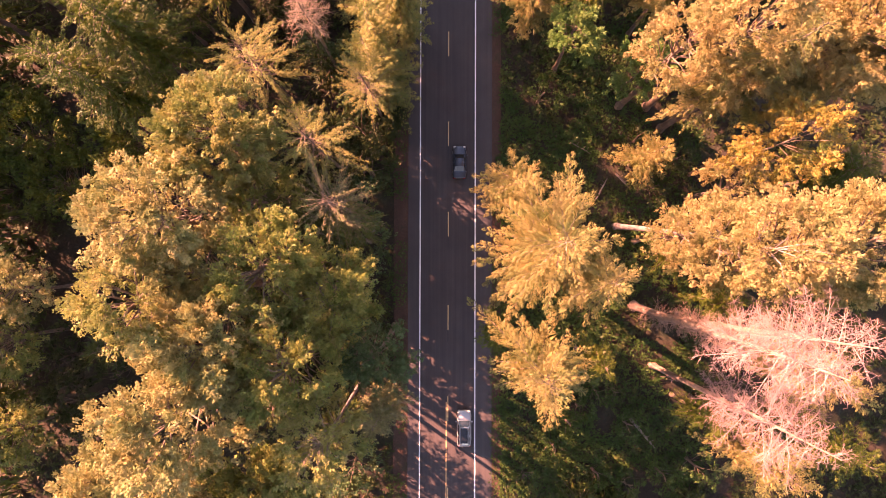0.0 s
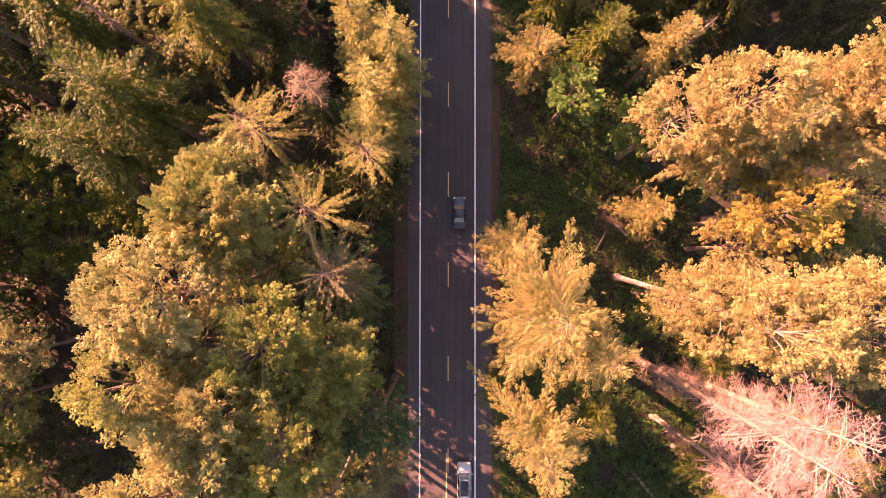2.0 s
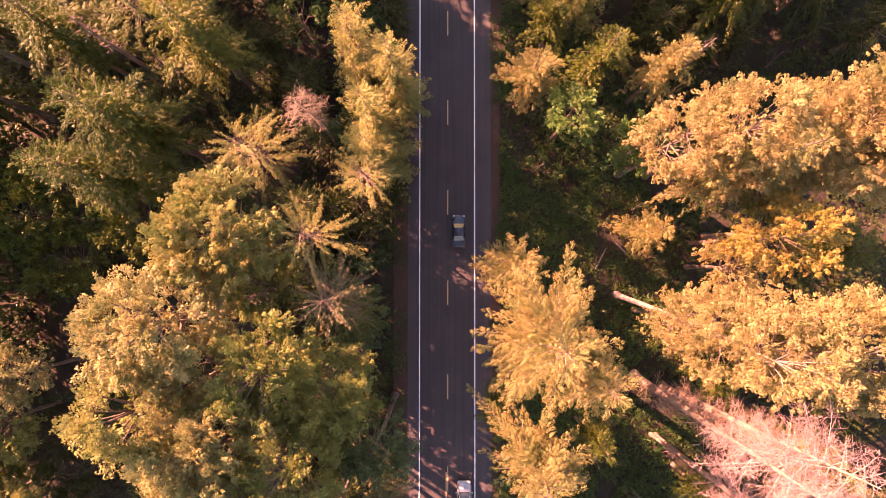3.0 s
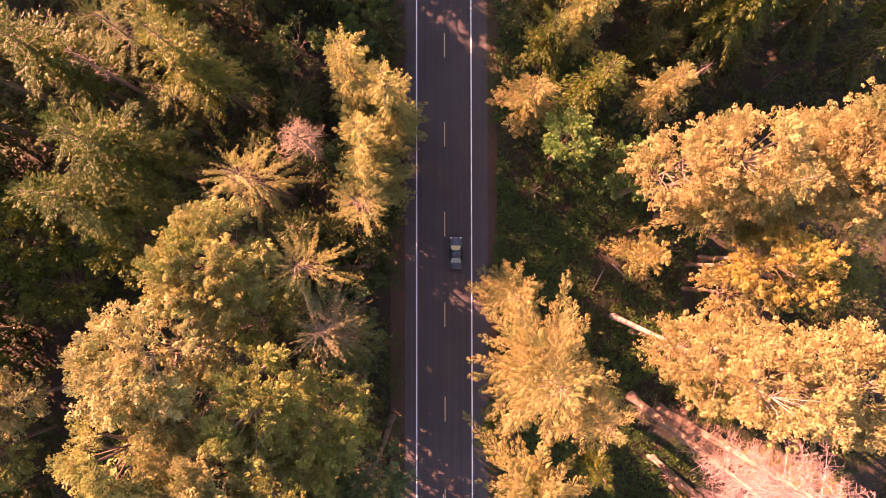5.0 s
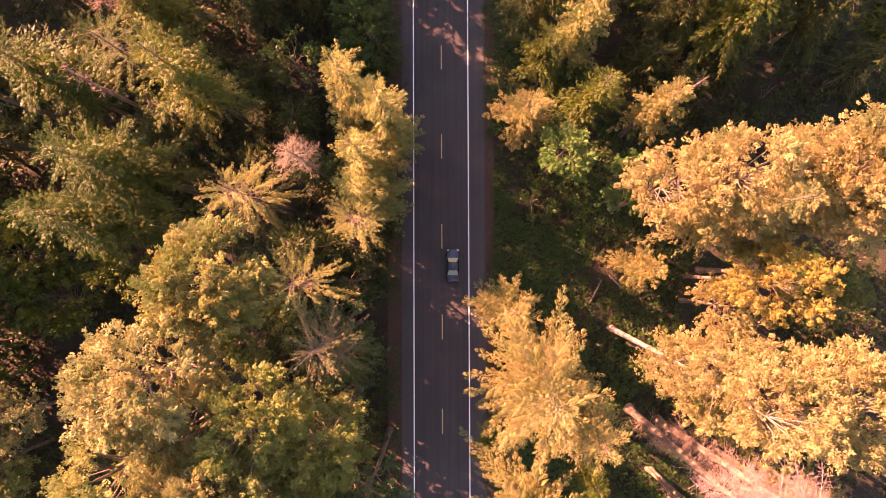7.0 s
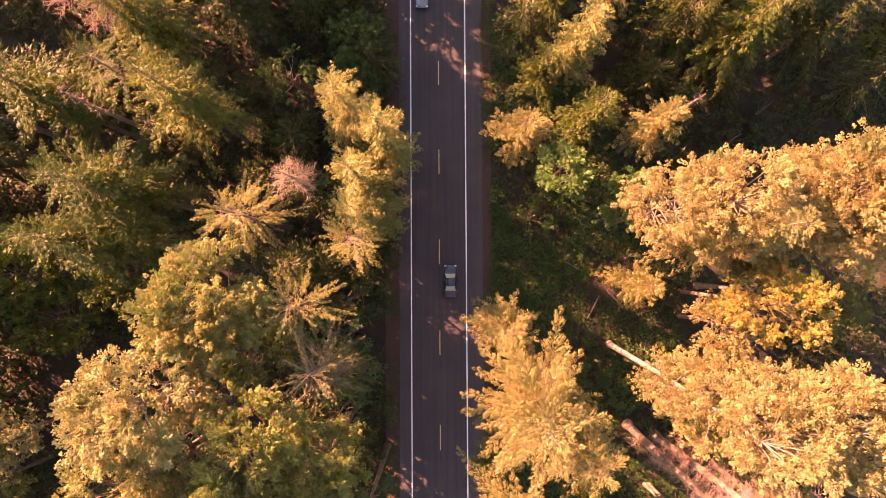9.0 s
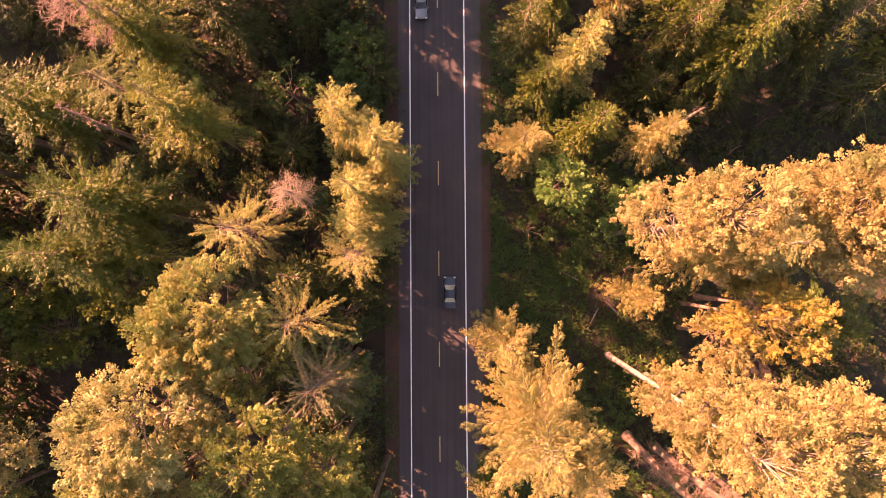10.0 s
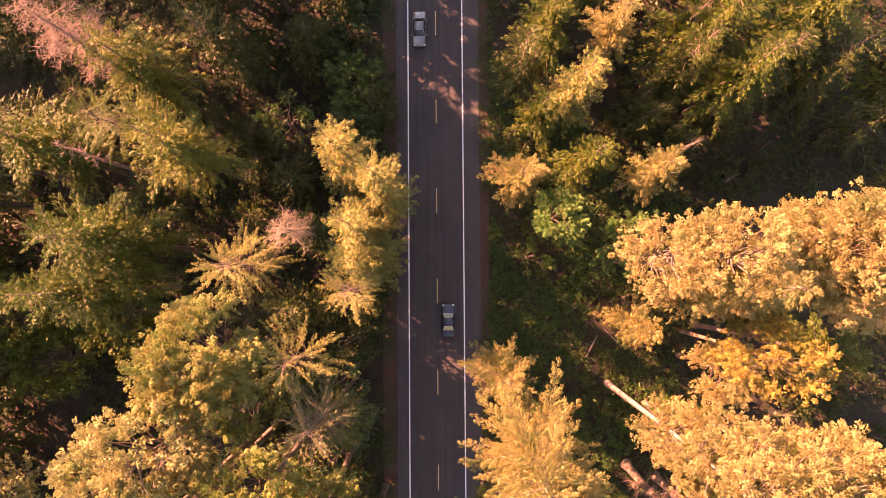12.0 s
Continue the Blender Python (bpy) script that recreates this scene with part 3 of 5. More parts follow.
    for sx in (-1, 1):
        pane("side_window", ((sx * lo, front_foot, foot), (sx * lo, middle, foot), (sx * hi, middle, zt - 0.02), (sx * hi, front_top, zt - 0.02)), "dark side window")
        pane("side_window", ((sx * lo, middle, foot), (sx * lo, back, foot), (sx * hi, rear_top, zt - 0.02), (sx * hi, middle, zt - 0.02)), "dark side window")
        for yy in (L * 0.62, -L * 0.62):
            bm = bmesh.new()
            bmesh.ops.create_cone(bm, cap_ends=True, segments=20, radius1=0.33, radius2=0.33, depth=0.22)
            bmesh.ops.bevel(bm, geom=[e for e in bm.edges if len(e.link_faces) == 2 and e.calc_face_angle() > 1], offset=0.04, segments=2, affect="EDGES")
            bmesh.ops.transform(bm, matrix=pose(sx * (w - 0.10), yy, 0.33, 0, 90), verts=bm.verts)
            wheel = part("wheel", bm, rubber, ob, "black rubber tyre", True)
            bm = bmesh.new()
            bmesh.ops.create_cone(bm, cap_ends=True, segments=16, radius1=0.21, radius2=0.17, depth=0.04)
            bmesh.ops.transform(bm, matrix=pose(sx * (w + 0.022), yy, 0.33, 0, 90 * sx), verts=bm.verts)
            part("rim", bm, steel, wheel, "grey steel rim")
        for nm, mt, yy, zz in (("headlight", lamp, L - 0.16, hood - 0.22), ("taillight", red, -L + 0.02, tail - 0.24)):
            bm = bmesh.new()
            box(bm, sx * w * 0.72 - 0.17, yy - 0.10, zz - 0.07, sx * w * 0.72 + 0.17, yy + 0.10, zz + 0.10)
            bmesh.ops.bevel(bm, geom=list(bm.edges), offset=0.03, segments=2, affect="EDGES")
            part(nm, bm, mt, ob, "clear headlight" if nm == "headlight" else "red taillight", True)
        bm = bmesh.new()
        box(bm, sx * (w + 0.10) - 0.11, front_foot - 0.25, hood + 0.03, sx * (w + 0.10) + 0.11, front_foot - 0.10, hood + 0.17)
        bmesh.ops.bevel(bm, geom=list(bm.edges), offset=0.03, segments=2, affect="EDGES")
        part("wing_mirror", bm, paint, ob, "", True)
    for yy in (L - 0.03, -L + 0.03):
        bm = bmesh.new()
        box(bm, -w * 0.74, yy - 0.08, 0.30, w * 0.74, yy + 0.08, 0.50)
        bmesh.ops.bevel(bm, geom=list(bm.edges), offset=0.04, segments=2, affect="EDGES")
        part("bumper", bm, black, ob, "black bumper", True)
    if estate:
        for sx in (-1, 1):
            bm = bmesh.new()
            box(bm, sx * hi * 0.85 - 0.025, rear_top + 0.15, zt - 0.02, sx * hi * 0.85 + 0.025, front_top - 0.15, zt + 0.05)
            part("roof_rail", bm, black, ob, "black roof rail")
        bm = bmesh.new()
        box(bm, -hi * 0.68, rear_top + 0.25, zt - 0.03, hi * 0.68, front_top - 0.12, zt + 0.012)
        bmesh.ops.bevel(bm, geom=list(bm.edges), offset=0.01, segments=1, affect="EDGES")
        part("sunroof", bm, glass, ob, "dark glass sunroof")
    return ob


BLUE_PAINT = plain("dark_blue_paint", (0.045, 0.06, 0.085), 0.3, 0.3)
SILVER_PAINT = plain("silver_paint", (0.42, 0.42, 0.43), 0.32, 0.5)
GREY_PAINT = plain("grey_paint", (0.20, 0.215, 0.23), 0.3, 0.5)
car("hatchback_car", 1.55, 11.6, 0, BLUE_PAINT, "dark blue hatchback on the shaded road lane", 1.46, 4.3, 1.80)
car("estate_car", 2.25, -23.8, 0, SILVER_PAINT, "silver sport utility car with a dark glass roof", 1.72, 4.75, 1.90, True)
car("saloon_car", -2.1, 51.0, 180, GREY_PAINT, "grey saloon car in the oncoming lane", 1.45, 4.7, 1.84)


# ---- trees ----
broadleaf(-21.1, 10.0, 31.0, 5.9, MAPLE_LIME, "broad maple with yellow-green leaves, sunlit on its crown", density=1.2)
broadleaf(-24.0, 2.2, 38.0, 5.6, YELLOWING, "tall maple with yellowing leaves in low sun")
broadleaf(-25.1, -4.6, 38.0, 4.7, MAPLE_LIME, "lime-green maple beside the taller maples", lobes=36)
# greener leaf colour here paints the shaded side of the maple mass
broadleaf(-16.0, -2.1, 35.0, 5.0, MAPLE, "broad maple with yellow-green leaves, sunlit on its crown")
broadleaf(-10.9, -4.8, 31.0, 4.9, MAPLE, "green maple leaning over the verge, half in shade")
broadleaf(-19.9, -8.7, 37.0, 5.6, YELLOWING, "tall maple with yellowing leaves in low sun")
broadleaf(-13.9, -10.5, 34.0, 5.0, MAPLE, "broad maple with yellow-green leaves, sunlit on its crown")
broadleaf(-22.5, -14.4, 37.0, 6.0, YELLOWING, "tall maple with yellowing leaves in low sun", leaf=0.20)
broadleaf(-11.3, -17.6, 33.0, 4.2, MAPLE_LIME, "open maple with pale bare limbs showing", density=0.8, wood=PALE_BARK, girth=0.6)
broadleaf(-7.0, -10.4, 27.0, 3.7, SHADE_LEAF, "blue-green broadleaf tree in shade by the road", lobes=14, name="broadleaf_tree")
fir(-6.8, -17.3, 24.0, 3.6, FIR_DRY, "small rusty conifer at the road verge", bare=0.4)
broadleaf(-46.6, -4.6, 19.5, 3.6, YELLOWING, "yellow-green broadleaf tree behind the maples")
broadleaf(-50.0, -10.7, 17.0, 5.0, MAPLE, "shaded olive broadleaf tree under the maples", density=0.7, leaf=0.24)
broadleaf(-49.7, -21.3, 15.0, 4.2, MAPLE, "shaded olive broadleaf tree in the wood", density=0.7, leaf=0.24, name="broadleaf_tree")
# dark leaf colour gives this sapling its shade
broadleaf(-46.0, -19.1, 9.0, 3.4, UNDER, "low sapling under the maples, leaves darkened for shade", name='sapling_tree', lobes=9)
broadleaf(-29.0, -24.1, 32.0, 6.7, YELLOWING, "tall maple with yellowing leaves in low sun", leaf=0.23)
broadleaf(-17.6, -26.9, 28.0, 6.7, MAPLE, "broad maple with yellow-green leaves, sunlit on its crown", leaf=0.23)
fir(-13.0, 9.7, 28.0, 4.6, FIR_SUN, "fir with long radiating branches and pale tips", bare=0.62, point=0.45, droop=0.05, density=0.8, fingers=84, wood=BARK)
fir(-10.8, 4.0, 28.0, 4.6, FIR_DRY, "thin grey-green fir with sparse radiating branches", bare=0.62, point=0.35, density=0.5, droop=0.03, leaf=0.16, fingers=120, wood=BARK)
fir(-10.0, 2.3, 21.0, 3.8, FIR, "shaded thin fir near the verge", bare=0.6, point=0.4, density=0.7, fingers=84, wood=BARK)
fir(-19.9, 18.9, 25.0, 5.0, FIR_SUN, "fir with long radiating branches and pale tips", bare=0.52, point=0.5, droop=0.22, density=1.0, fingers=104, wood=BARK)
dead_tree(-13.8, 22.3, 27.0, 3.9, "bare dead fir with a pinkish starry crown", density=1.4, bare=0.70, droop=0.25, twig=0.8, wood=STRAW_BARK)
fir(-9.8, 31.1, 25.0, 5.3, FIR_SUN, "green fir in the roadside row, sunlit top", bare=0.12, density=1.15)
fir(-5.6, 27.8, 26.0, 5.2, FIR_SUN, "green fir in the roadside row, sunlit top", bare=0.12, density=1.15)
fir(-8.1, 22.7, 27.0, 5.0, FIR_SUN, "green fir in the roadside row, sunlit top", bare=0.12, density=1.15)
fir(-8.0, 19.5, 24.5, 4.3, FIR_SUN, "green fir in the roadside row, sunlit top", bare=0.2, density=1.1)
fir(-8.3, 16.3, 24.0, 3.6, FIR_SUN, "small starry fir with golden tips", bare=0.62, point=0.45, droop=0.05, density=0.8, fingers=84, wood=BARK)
fir(-26.1, 30.9, 29.0, 6.2, FIR_OLIVE, "broad olive fir with drooping branches", bare=0.4, density=1.05)
fir(-32.4, 21.3, 32.0, 6.7, FIR, "large olive fir with layered branches", bare=0.4)
fir(-34.9, 16.3, 31.0, 6.8, FIR, "large olive fir with layered branches", bare=0.4)
fir(-40.6, 31.2, 28.0, 6.3, FIR, "large olive fir with layered branches", bare=0.4)
fir(-31.7, 33.0, 27.0, 3.4, FIR, "slim young fir between larger ones", bare=0.72, point=0.4, droop=0.1, density=1.0, fingers=84, wood=BARK)
fir(-30.6, 39.4, 28.0, 5.8, FIR_OLIVE, "broad olive fir with drooping branches", bare=0.4)
dead_tree(-33.7, 40.5, 33.0, 5.0, "tall dead fir with dense pinkish twigs", density=1.5, bare=0.5, wood=DEAD_BARK)
dead_tree(-35.3, 30.4, 25.0, 1.6, "broken dead snag with short stubs", density=0.5, bare=0.6, name='snag_tree', girth=1.3)
fir(-22.5, 45.0, 11.0, 4.4, FIR_SHADED, "fir with needles darkened for deep shade")
fir(-27.4, 47.0, 12.0, 4.6, FIR_SHADED, "fir with needles darkened for deep shade")
# dark fern colour paints the shade on these two trees
broadleaf(-16.9, 35.8, 15.0, 3.2, FERN, "small green tree, leaves darkened for shade", lobes=10, name="broadleaf_tree")
broadleaf(-9.4, 41.5, 12.0, 3.8, FERN, "rounded green tree by the verge, leaves darkened for shade", lobes=11, low=0.3, name="broadleaf_tree")
fir(-15.8, 47.6, 11.0, 4.2, FIR_SHADED, "fir with needles darkened for deep shade")
# fir colour sets the dim light level of these shaded trees
broadleaf(-37.6, 13.0, 12.0, 5.0, FIR, "broadleaf tree under the firs, coloured for dim light", density=0.5, leaf=0.26, name="broadleaf_tree")
broadleaf(-46.0, 7.6, 12.0, 5.0, FIR, "broadleaf tree under the firs, coloured for dim light", density=0.5, leaf=0.26, name="broadleaf_tree")
broadleaf(-48.7, 13.2, 14.0, 5.0, FIR, "broadleaf tree under the firs, coloured for dim light", density=0.5, leaf=0.26, name="broadleaf_tree")
fir(9.6, 0.2, 34.0, 8.2, FIR_SUNLIT, "big roadside hemlock with bright yellow-green sprays", density=1.2, droop=0.3, point=0.5, leaf=0.18)
fir(7.6, 6.6, 20.5, 4.8, FIR_SUNLIT, "big roadside hemlock with bright yellow-green sprays", leaf=0.18, bare=0.3, point=0.4, density=1.15)
fir(8.4, -11.2, 33.0, 6.2, FIR_SUNLIT, "big roadside hemlock with bright yellow-green sprays", bare=0.6, density=1.1, point=0.5, leaf=0.18)
fir(5.8, -9.6, 18.0, 3.0, FIR, "young hemlock beside the road")
fir(17.1, -13.2, 16.0, 3.2, FIR, "dull green fir in half shade")
fir(24.4, 11.3, 14.0, 3.8, FIR_SUNLIT, "short bright fir in the clearing", bare=0.15, point=0.7, density=1.6, droop=0.2)
broadleaf(14.3, 24.3, 17.0, 2.9, BUSH, "bright green bushy tree at the clearing", lobes=20, density=2.2, low=0.5, name='bush_tree')
# fern colour keeps this bush as dark as shade would
broadleaf(12.1, 19.8, 5.0, 2.8, FERN, "green bush beside the verge", lobes=9, low=0.1, name='shrub')
fir(9.9, 28.9, 18.5, 4.1, FIR_SUNLIT, "small starry fir with golden tips", bare=0.35, point=0.6, density=1.7, droop=0.2)
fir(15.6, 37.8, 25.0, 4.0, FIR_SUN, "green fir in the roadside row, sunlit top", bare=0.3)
fir(10.3, 42.8, 20.0, 4.0, FIR_SHADED, "fir with needles darkened for deep shade", bare=0.2)
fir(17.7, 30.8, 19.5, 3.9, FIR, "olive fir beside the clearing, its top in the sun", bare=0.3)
fir(24.3, 29.1, 21.0, 4.0, FIR_SUNLIT, "fir with a lit side over dark ground", droop=0.4, density=1.5)
fir(12.6, 36.6, 17.0, 3.9, FIR, "green fir in the roadside row", bare=0.25)
broadleaf(22.7, 21.1, 13.0, 3.8, BUSH, "bright green bushy tree under the tall alders", lobes=12, name="alder_tree")
broadleaf(23.0, 19.3, 29.0, 4.0, ALDER, "tall alder with golden sunlit leaves", density=1.0, lobes=44, low=0.45, name="alder_tree")
broadleaf(26.7, 19.2, 33.0, 5.0, ALDER, "tall alder with golden sunlit leaves", density=1.0, lobes=48, name="alder_tree")
fir(28.6, 16.4, 35.0, 6.2, FIR_SUNLIT, "tall fir with drooping yellow-green sprays", droop=0.5, density=1.1, point=0.8)
broadleaf(37.0, 19.0, 32.0, 6.4, ALDER, "tall alder with golden sunlit leaves", density=1.0, lobes=48, name="alder_tree")
broadleaf(36.4, 19.2, 27.0, 5.0, ALDER, "tall alder with golden sunlit leaves", density=1.0, lobes=48, name="alder_tree")
broadleaf(32.2, 10.0, 30.0, 4.4, GOLD, "golden autumn tree with small leaves", lobes=36, leaf=0.13, density=1.1, name="broadleaf_tree", low=0.45, girth=0.6)
broadleaf(32.0, 6.8, 17.0, 4.0, ALDER, "lower alder beside the golden tree", lobes=41, name="alder_tree")
fir(44.3, 8.5, 18.0, 4.9, FIR, "dull green fir in half shade")
broadleaf(25.0, 1.1, 19.0, 3.7, ALDER, "tall alder with golden sunlit leaves", density=1.0, lobes=41, name="alder_tree")
broadleaf(27.6, 0.3, 27.0, 4.7, ALDER, "tall alder with golden sunlit leaves", density=1.0, lobes=44, name="alder_tree")
broadleaf(28.7, 0.0, 36.0, 4.7, ALDER, "tall alder with golden sunlit leaves", density=1.0, lobes=48, name="alder_tree")
broadleaf(33.4, -0.3, 36.0, 5.2, ALDER, "tall alder with golden sunlit leaves", density=1.0, lobes=48, name="alder_tree")
fir(27.7, -0.1, 13.0, 4.5, FIR, "dull green fir in half shade")
fir(32.3, -6.3, 14.0, 4.0, FIR, "dull green fir under the dead trees")
fir(39.4, -3.4, 24.0, 5.6, FIR, "dull green fir in half shade")
broadleaf(22.6, 3.1, 40.0, 3.8, ALDER, "tall leaning alder with a pale trunk", lean=(3.9, -4.0), low=0.27, wood=PALE_BARK, lobes=41, name="alder_tree", density=1.05, girth=0.7)
dead_tree(24.9, -7.6, 42.0, 6.8, "tall dead fir with dense pink-grey branches", lean=(0.3, -1.4), bare=0.62, density=1.0, twig=1.2, girth=1.3, stubs=95)
dead_tree(28.7, -9.1, 42.0, 6.4, "tall dead fir with a pale bare trunk", lean=(-1.4, 2.2), bare=0.64, density=0.95, twig=1.2, girth=1.25, stubs=95)
dead_tree(27.6, -15.6, 35.0, 7.2, "tall dead fir with dense pink-grey branches", lean=(1.8, -0.6), bare=0.45, density=1.0, twig=1.2)
fir(36.0, -12.8, 29.0, 5.2, FIR_SUNLIT, "fir with yellow-green tips among the dead trees")
fir(33.5, -22.8, 24.0, 4.9, FIR_SUNLIT, "fir with yellow-green tips among the dead trees")
fir(37.4, -19.6, 27.0, 5.2, FIR, "dull green fir in half shade")
fir(30.0, -19.4, 16.0, 4.0, FIR, "dull green fir under the dead trees")
dead_tree(30.6, 32.8, 12.5, 0.8, "broken pale snag in the dark gap", bare=0.85, density=0.3, wood=PALE_BARK, name='snag_tree', girth=3.0)
fir(33.7, 39.3, 25.0, 5.2, FIR, "large dull green fir, half lit", bare=0.35, droop=0.5)
fir(37.2, 41.1, 22.0, 6.2, FIR_SHADED, "large fir with needles darkened for half shade", bare=0.3)
fir(44.5, 41.4, 21.0, 5.6, FIR_SHADED, "large fir with needles darkened for half shade", bare=0.3)
fir(28.4, 41.6, 22.0, 4.8, FIR_SHADED, "large fir with needles darkened for half shade", bare=0.3)
fir(20.4, 45.2, 21.0, 4.0, FIR_SUNLIT, "fir with a lit side over dark ground")
fir(13.1, 46.1, 24.0, 4.9, FIR, "green fir in the roadside row, sunlit top", bare=0.2)
fir(30.2, 44.3, 27.0, 6.3, FIR, "large dull green fir, half lit", bare=0.3, leaf=0.24)
fir(40.3, 45.2, 27.0, 6.3, FIR, "large dull green fir, half lit", bare=0.3, leaf=0.24)
# filler hemlocks, mostly added to block low sun and darken gaps
fir(-13.0, -21.0, 13.0, 3.6, FIR_SHADED, "low filler hemlock, needles darkened for shade", bare=0.06, density=0.36, leaf=0.62)
fir(-14.7, 1.7, 12.7, 4.4, FIR_SHADED, "low filler hemlock, needles darkened for shade", bare=0.06, density=0.36, leaf=0.62)
fir(-11.2, -8.0, 11.1, 3.7, FIR_SHADED, "low filler hemlock, needles darkened for shade", bare=0.06, density=0.36, leaf=0.62)
fir(-36.0, -20.0, 9.9, 4.5, FIR_SHADED, "low filler hemlock, needles darkened for shade", bare=0.06, density=0.36, leaf=0.62)
fir(-10.9, 23.6, 12.2, 3.6, FIR_SHADED, "low filler hemlock, needles darkened for shade", bare=0.06, density=0.36, leaf=0.62)
fir(-13.5, 13.9, 11.9, 4.4, FIR_SHADED, "low filler hemlock, needles darkened for shade", bare=0.06, density=0.36, leaf=0.62)
fir(-9.9, 36.4, 6.5, 4.2, FIR_SHADED, "low filler hemlock, needles darkened for shade", bare=0.06, density=0.36, leaf=0.62)
fir(-11.2, 39.0, 6.5, 3.5, FIR_SHADED, "low filler hemlock, needles darkened for shade", bare=0.06, density=0.36, leaf=0.62)
fir(-14.0, 77.0, 11.7, 3.8, FIR_SHADED, "low filler hemlock, needles darkened for shade", bare=0.06, density=0.36, leaf=0.62)
fir(-11.8, 54.0, 9.0, 3.4, FIR_SHADED, "low filler hemlock, needles darkened for shade", bare=0.06, density=0.36, leaf=0.62)
fir(-12.7, -39.7, 12.0, 3.9, FIR_SHADED, "low filler hemlock, needles darkened for shade", bare=0.06, density=0.36, leaf=0.62)
fir(-15.0, -41.9, 13.1, 3.5, FIR_SHADED, "low filler hemlock, needles darkened for shade", bare=0.06, density=0.36, leaf=0.62)
fir(-15.7, -35.5, 10.4, 4.0, FIR_SHADED, "low filler hemlock, needles darkened for shade", bare=0.06, density=0.36, leaf=0.62)
fir(-12.9, -41.1, 14.0, 3.6, FIR_SHADED, "low filler hemlock, needles darkened for shade", bare=0.06, density=0.36, leaf=0.62)
fir(-34.8, -11.8, 7.5, 3.7, FIR_SHADED, "low filler hemlock, needles darkened for shade", bare=0.06, density=0.36, leaf=0.62)
fir(-36.6, 37.2, 6.3, 4.1, FIR_SHADED, "low filler hemlock, needles darkened for shade", bare=0.06, density=0.36, leaf=0.62)
fir(-19.1, -20.9, 5.2, 3.7, FIR_SHADED, "low filler hemlock, needles darkened for shade", bare=0.06, density=0.36, leaf=0.62)
fir(-23.5, 25.4, 5.9, 3.8, FIR_SHADED, "low filler hemlock, needles darkened for shade", bare=0.06, density=0.36, leaf=0.62)
fir(-42.3, 11.3, 5.2, 4.2, FIR_SHADED, "low filler hemlock, needles darkened for shade", bare=0.06, density=0.36, leaf=0.62)
fir(43.0, 58.6, 8.9, 4.6, FIR_SHADED, "low filler hemlock, needles darkened for shade", bare=0.06, density=0.36, leaf=0.62)
fir(26.3, 37.2, 9.9, 4.3, FIR_SHADED, "low filler hemlock, needles darkened for shade", bare=0.06, density=0.36, leaf=0.62)
fir(33.8, 58.2, 8.5, 4.4, FIR_SHADED, "low filler hemlock, needles darkened for shade", bare=0.06, density=0.36, leaf=0.62)
fir(31.6, 34.1, 7.8, 3.6, FIR_SHADED, "low filler hemlock, needles darkened for shade", bare=0.06, density=0.36, leaf=0.62)
fir(33.3, 58.8, 7.3, 3.4, FIR_SHADED, "low filler hemlock, needles darkened for shade", bare=0.06, density=0.36, leaf=0.62)
fir(17.1, -32.6, 8.1, 3.8, FIR_SHADED, "low filler hemlock, needles darkened for shade", bare=0.06, density=0.36, leaf=0.62)
fir(23.0, -34.1, 8.9, 3.9, FIR_SHADED, "low filler hemlock, needles darkened for shade", bare=0.06, density=0.36, leaf=0.62)
fir(21.0, -34.8, 5.2, 3.6, FIR_SHADED, "low filler hemlock, needles darkened for shade", bare=0.06, density=0.36, leaf=0.62)
fir(32.2, -33.0, 5.2, 4.0, FIR_SHADED, "low filler hemlock, needles darkened for shade", bare=0.06, density=0.36, leaf=0.62)
# firs at or past the view's edge, added to block the low sun
fir(-15.0, 57.5, 28.0, 4.6, FIR_SHADED, "fir with needles darkened for deep shade", density=0.8, leaf=0.48, bare=0.45)
fir(-22.0, 62.0, 34.0, 5.2, FIR_SHADED, "fir with needles darkened for deep shade", density=0.8, leaf=0.48, bare=0.45)
fir(-30.0, 58.0, 35.0, 5.2, FIR_SHADED, "fir with needles darkened for deep shade", density=0.8, leaf=0.48, bare=0.15)
fir(-38.0, 66.0, 33.0, 5.2, FIR_SHADED, "fir with needles darkened for deep shade", density=0.8, leaf=0.48, bare=0.15)
fir(-14.0, 68.0, 30.0, 5.2, FIR_SHADED, "fir with needles darkened for deep shade", density=0.8, leaf=0.48, bare=0.45)
fir(-20.0, 54.0, 28.0, 5.4, FIR_SHADED, "fir with needles darkened for deep shade", density=0.5, bare=0.3)
fir(-26.0, 72.0, 25.0, 5.2, FIR_SHADED, "fir with needles darkened for deep shade", density=0.8, leaf=0.48, bare=0.15)
fir(-47.0, 60.0, 37.0, 4.6, FIR_SHADED, "fir with needles darkened for deep shade", density=0.8, leaf=0.48, bare=0.15)
fir(-50.0, 48.0, 21.0, 5.2, FIR_SHADED, "fir with needles darkened for deep shade", density=0.8, leaf=0.48, bare=0.15)
fir(-47.0, 36.0, 20.0, 5.2, FIR_SHADED, "fir with needles darkened for deep shade", density=0.8, leaf=0.48, bare=0.15)
fir(-30.0, -16.0, 14.0, 4.8, FIR_SHADED, "low filler hemlock, needles darkened for shade", density=0.4, bare=0.06, leaf=0.6)
fir(-40.0, -12.0, 13.0, 4.8, FIR_SHADED, "low filler hemlock, needles darkened for shade", density=0.4, bare=0.06, leaf=0.6)
fir(-14.0, -34.0, 18.0, 4.8, FIR_SHADED, "low filler hemlock, needles darkened for shade", density=0.4, bare=0.06, leaf=0.6)
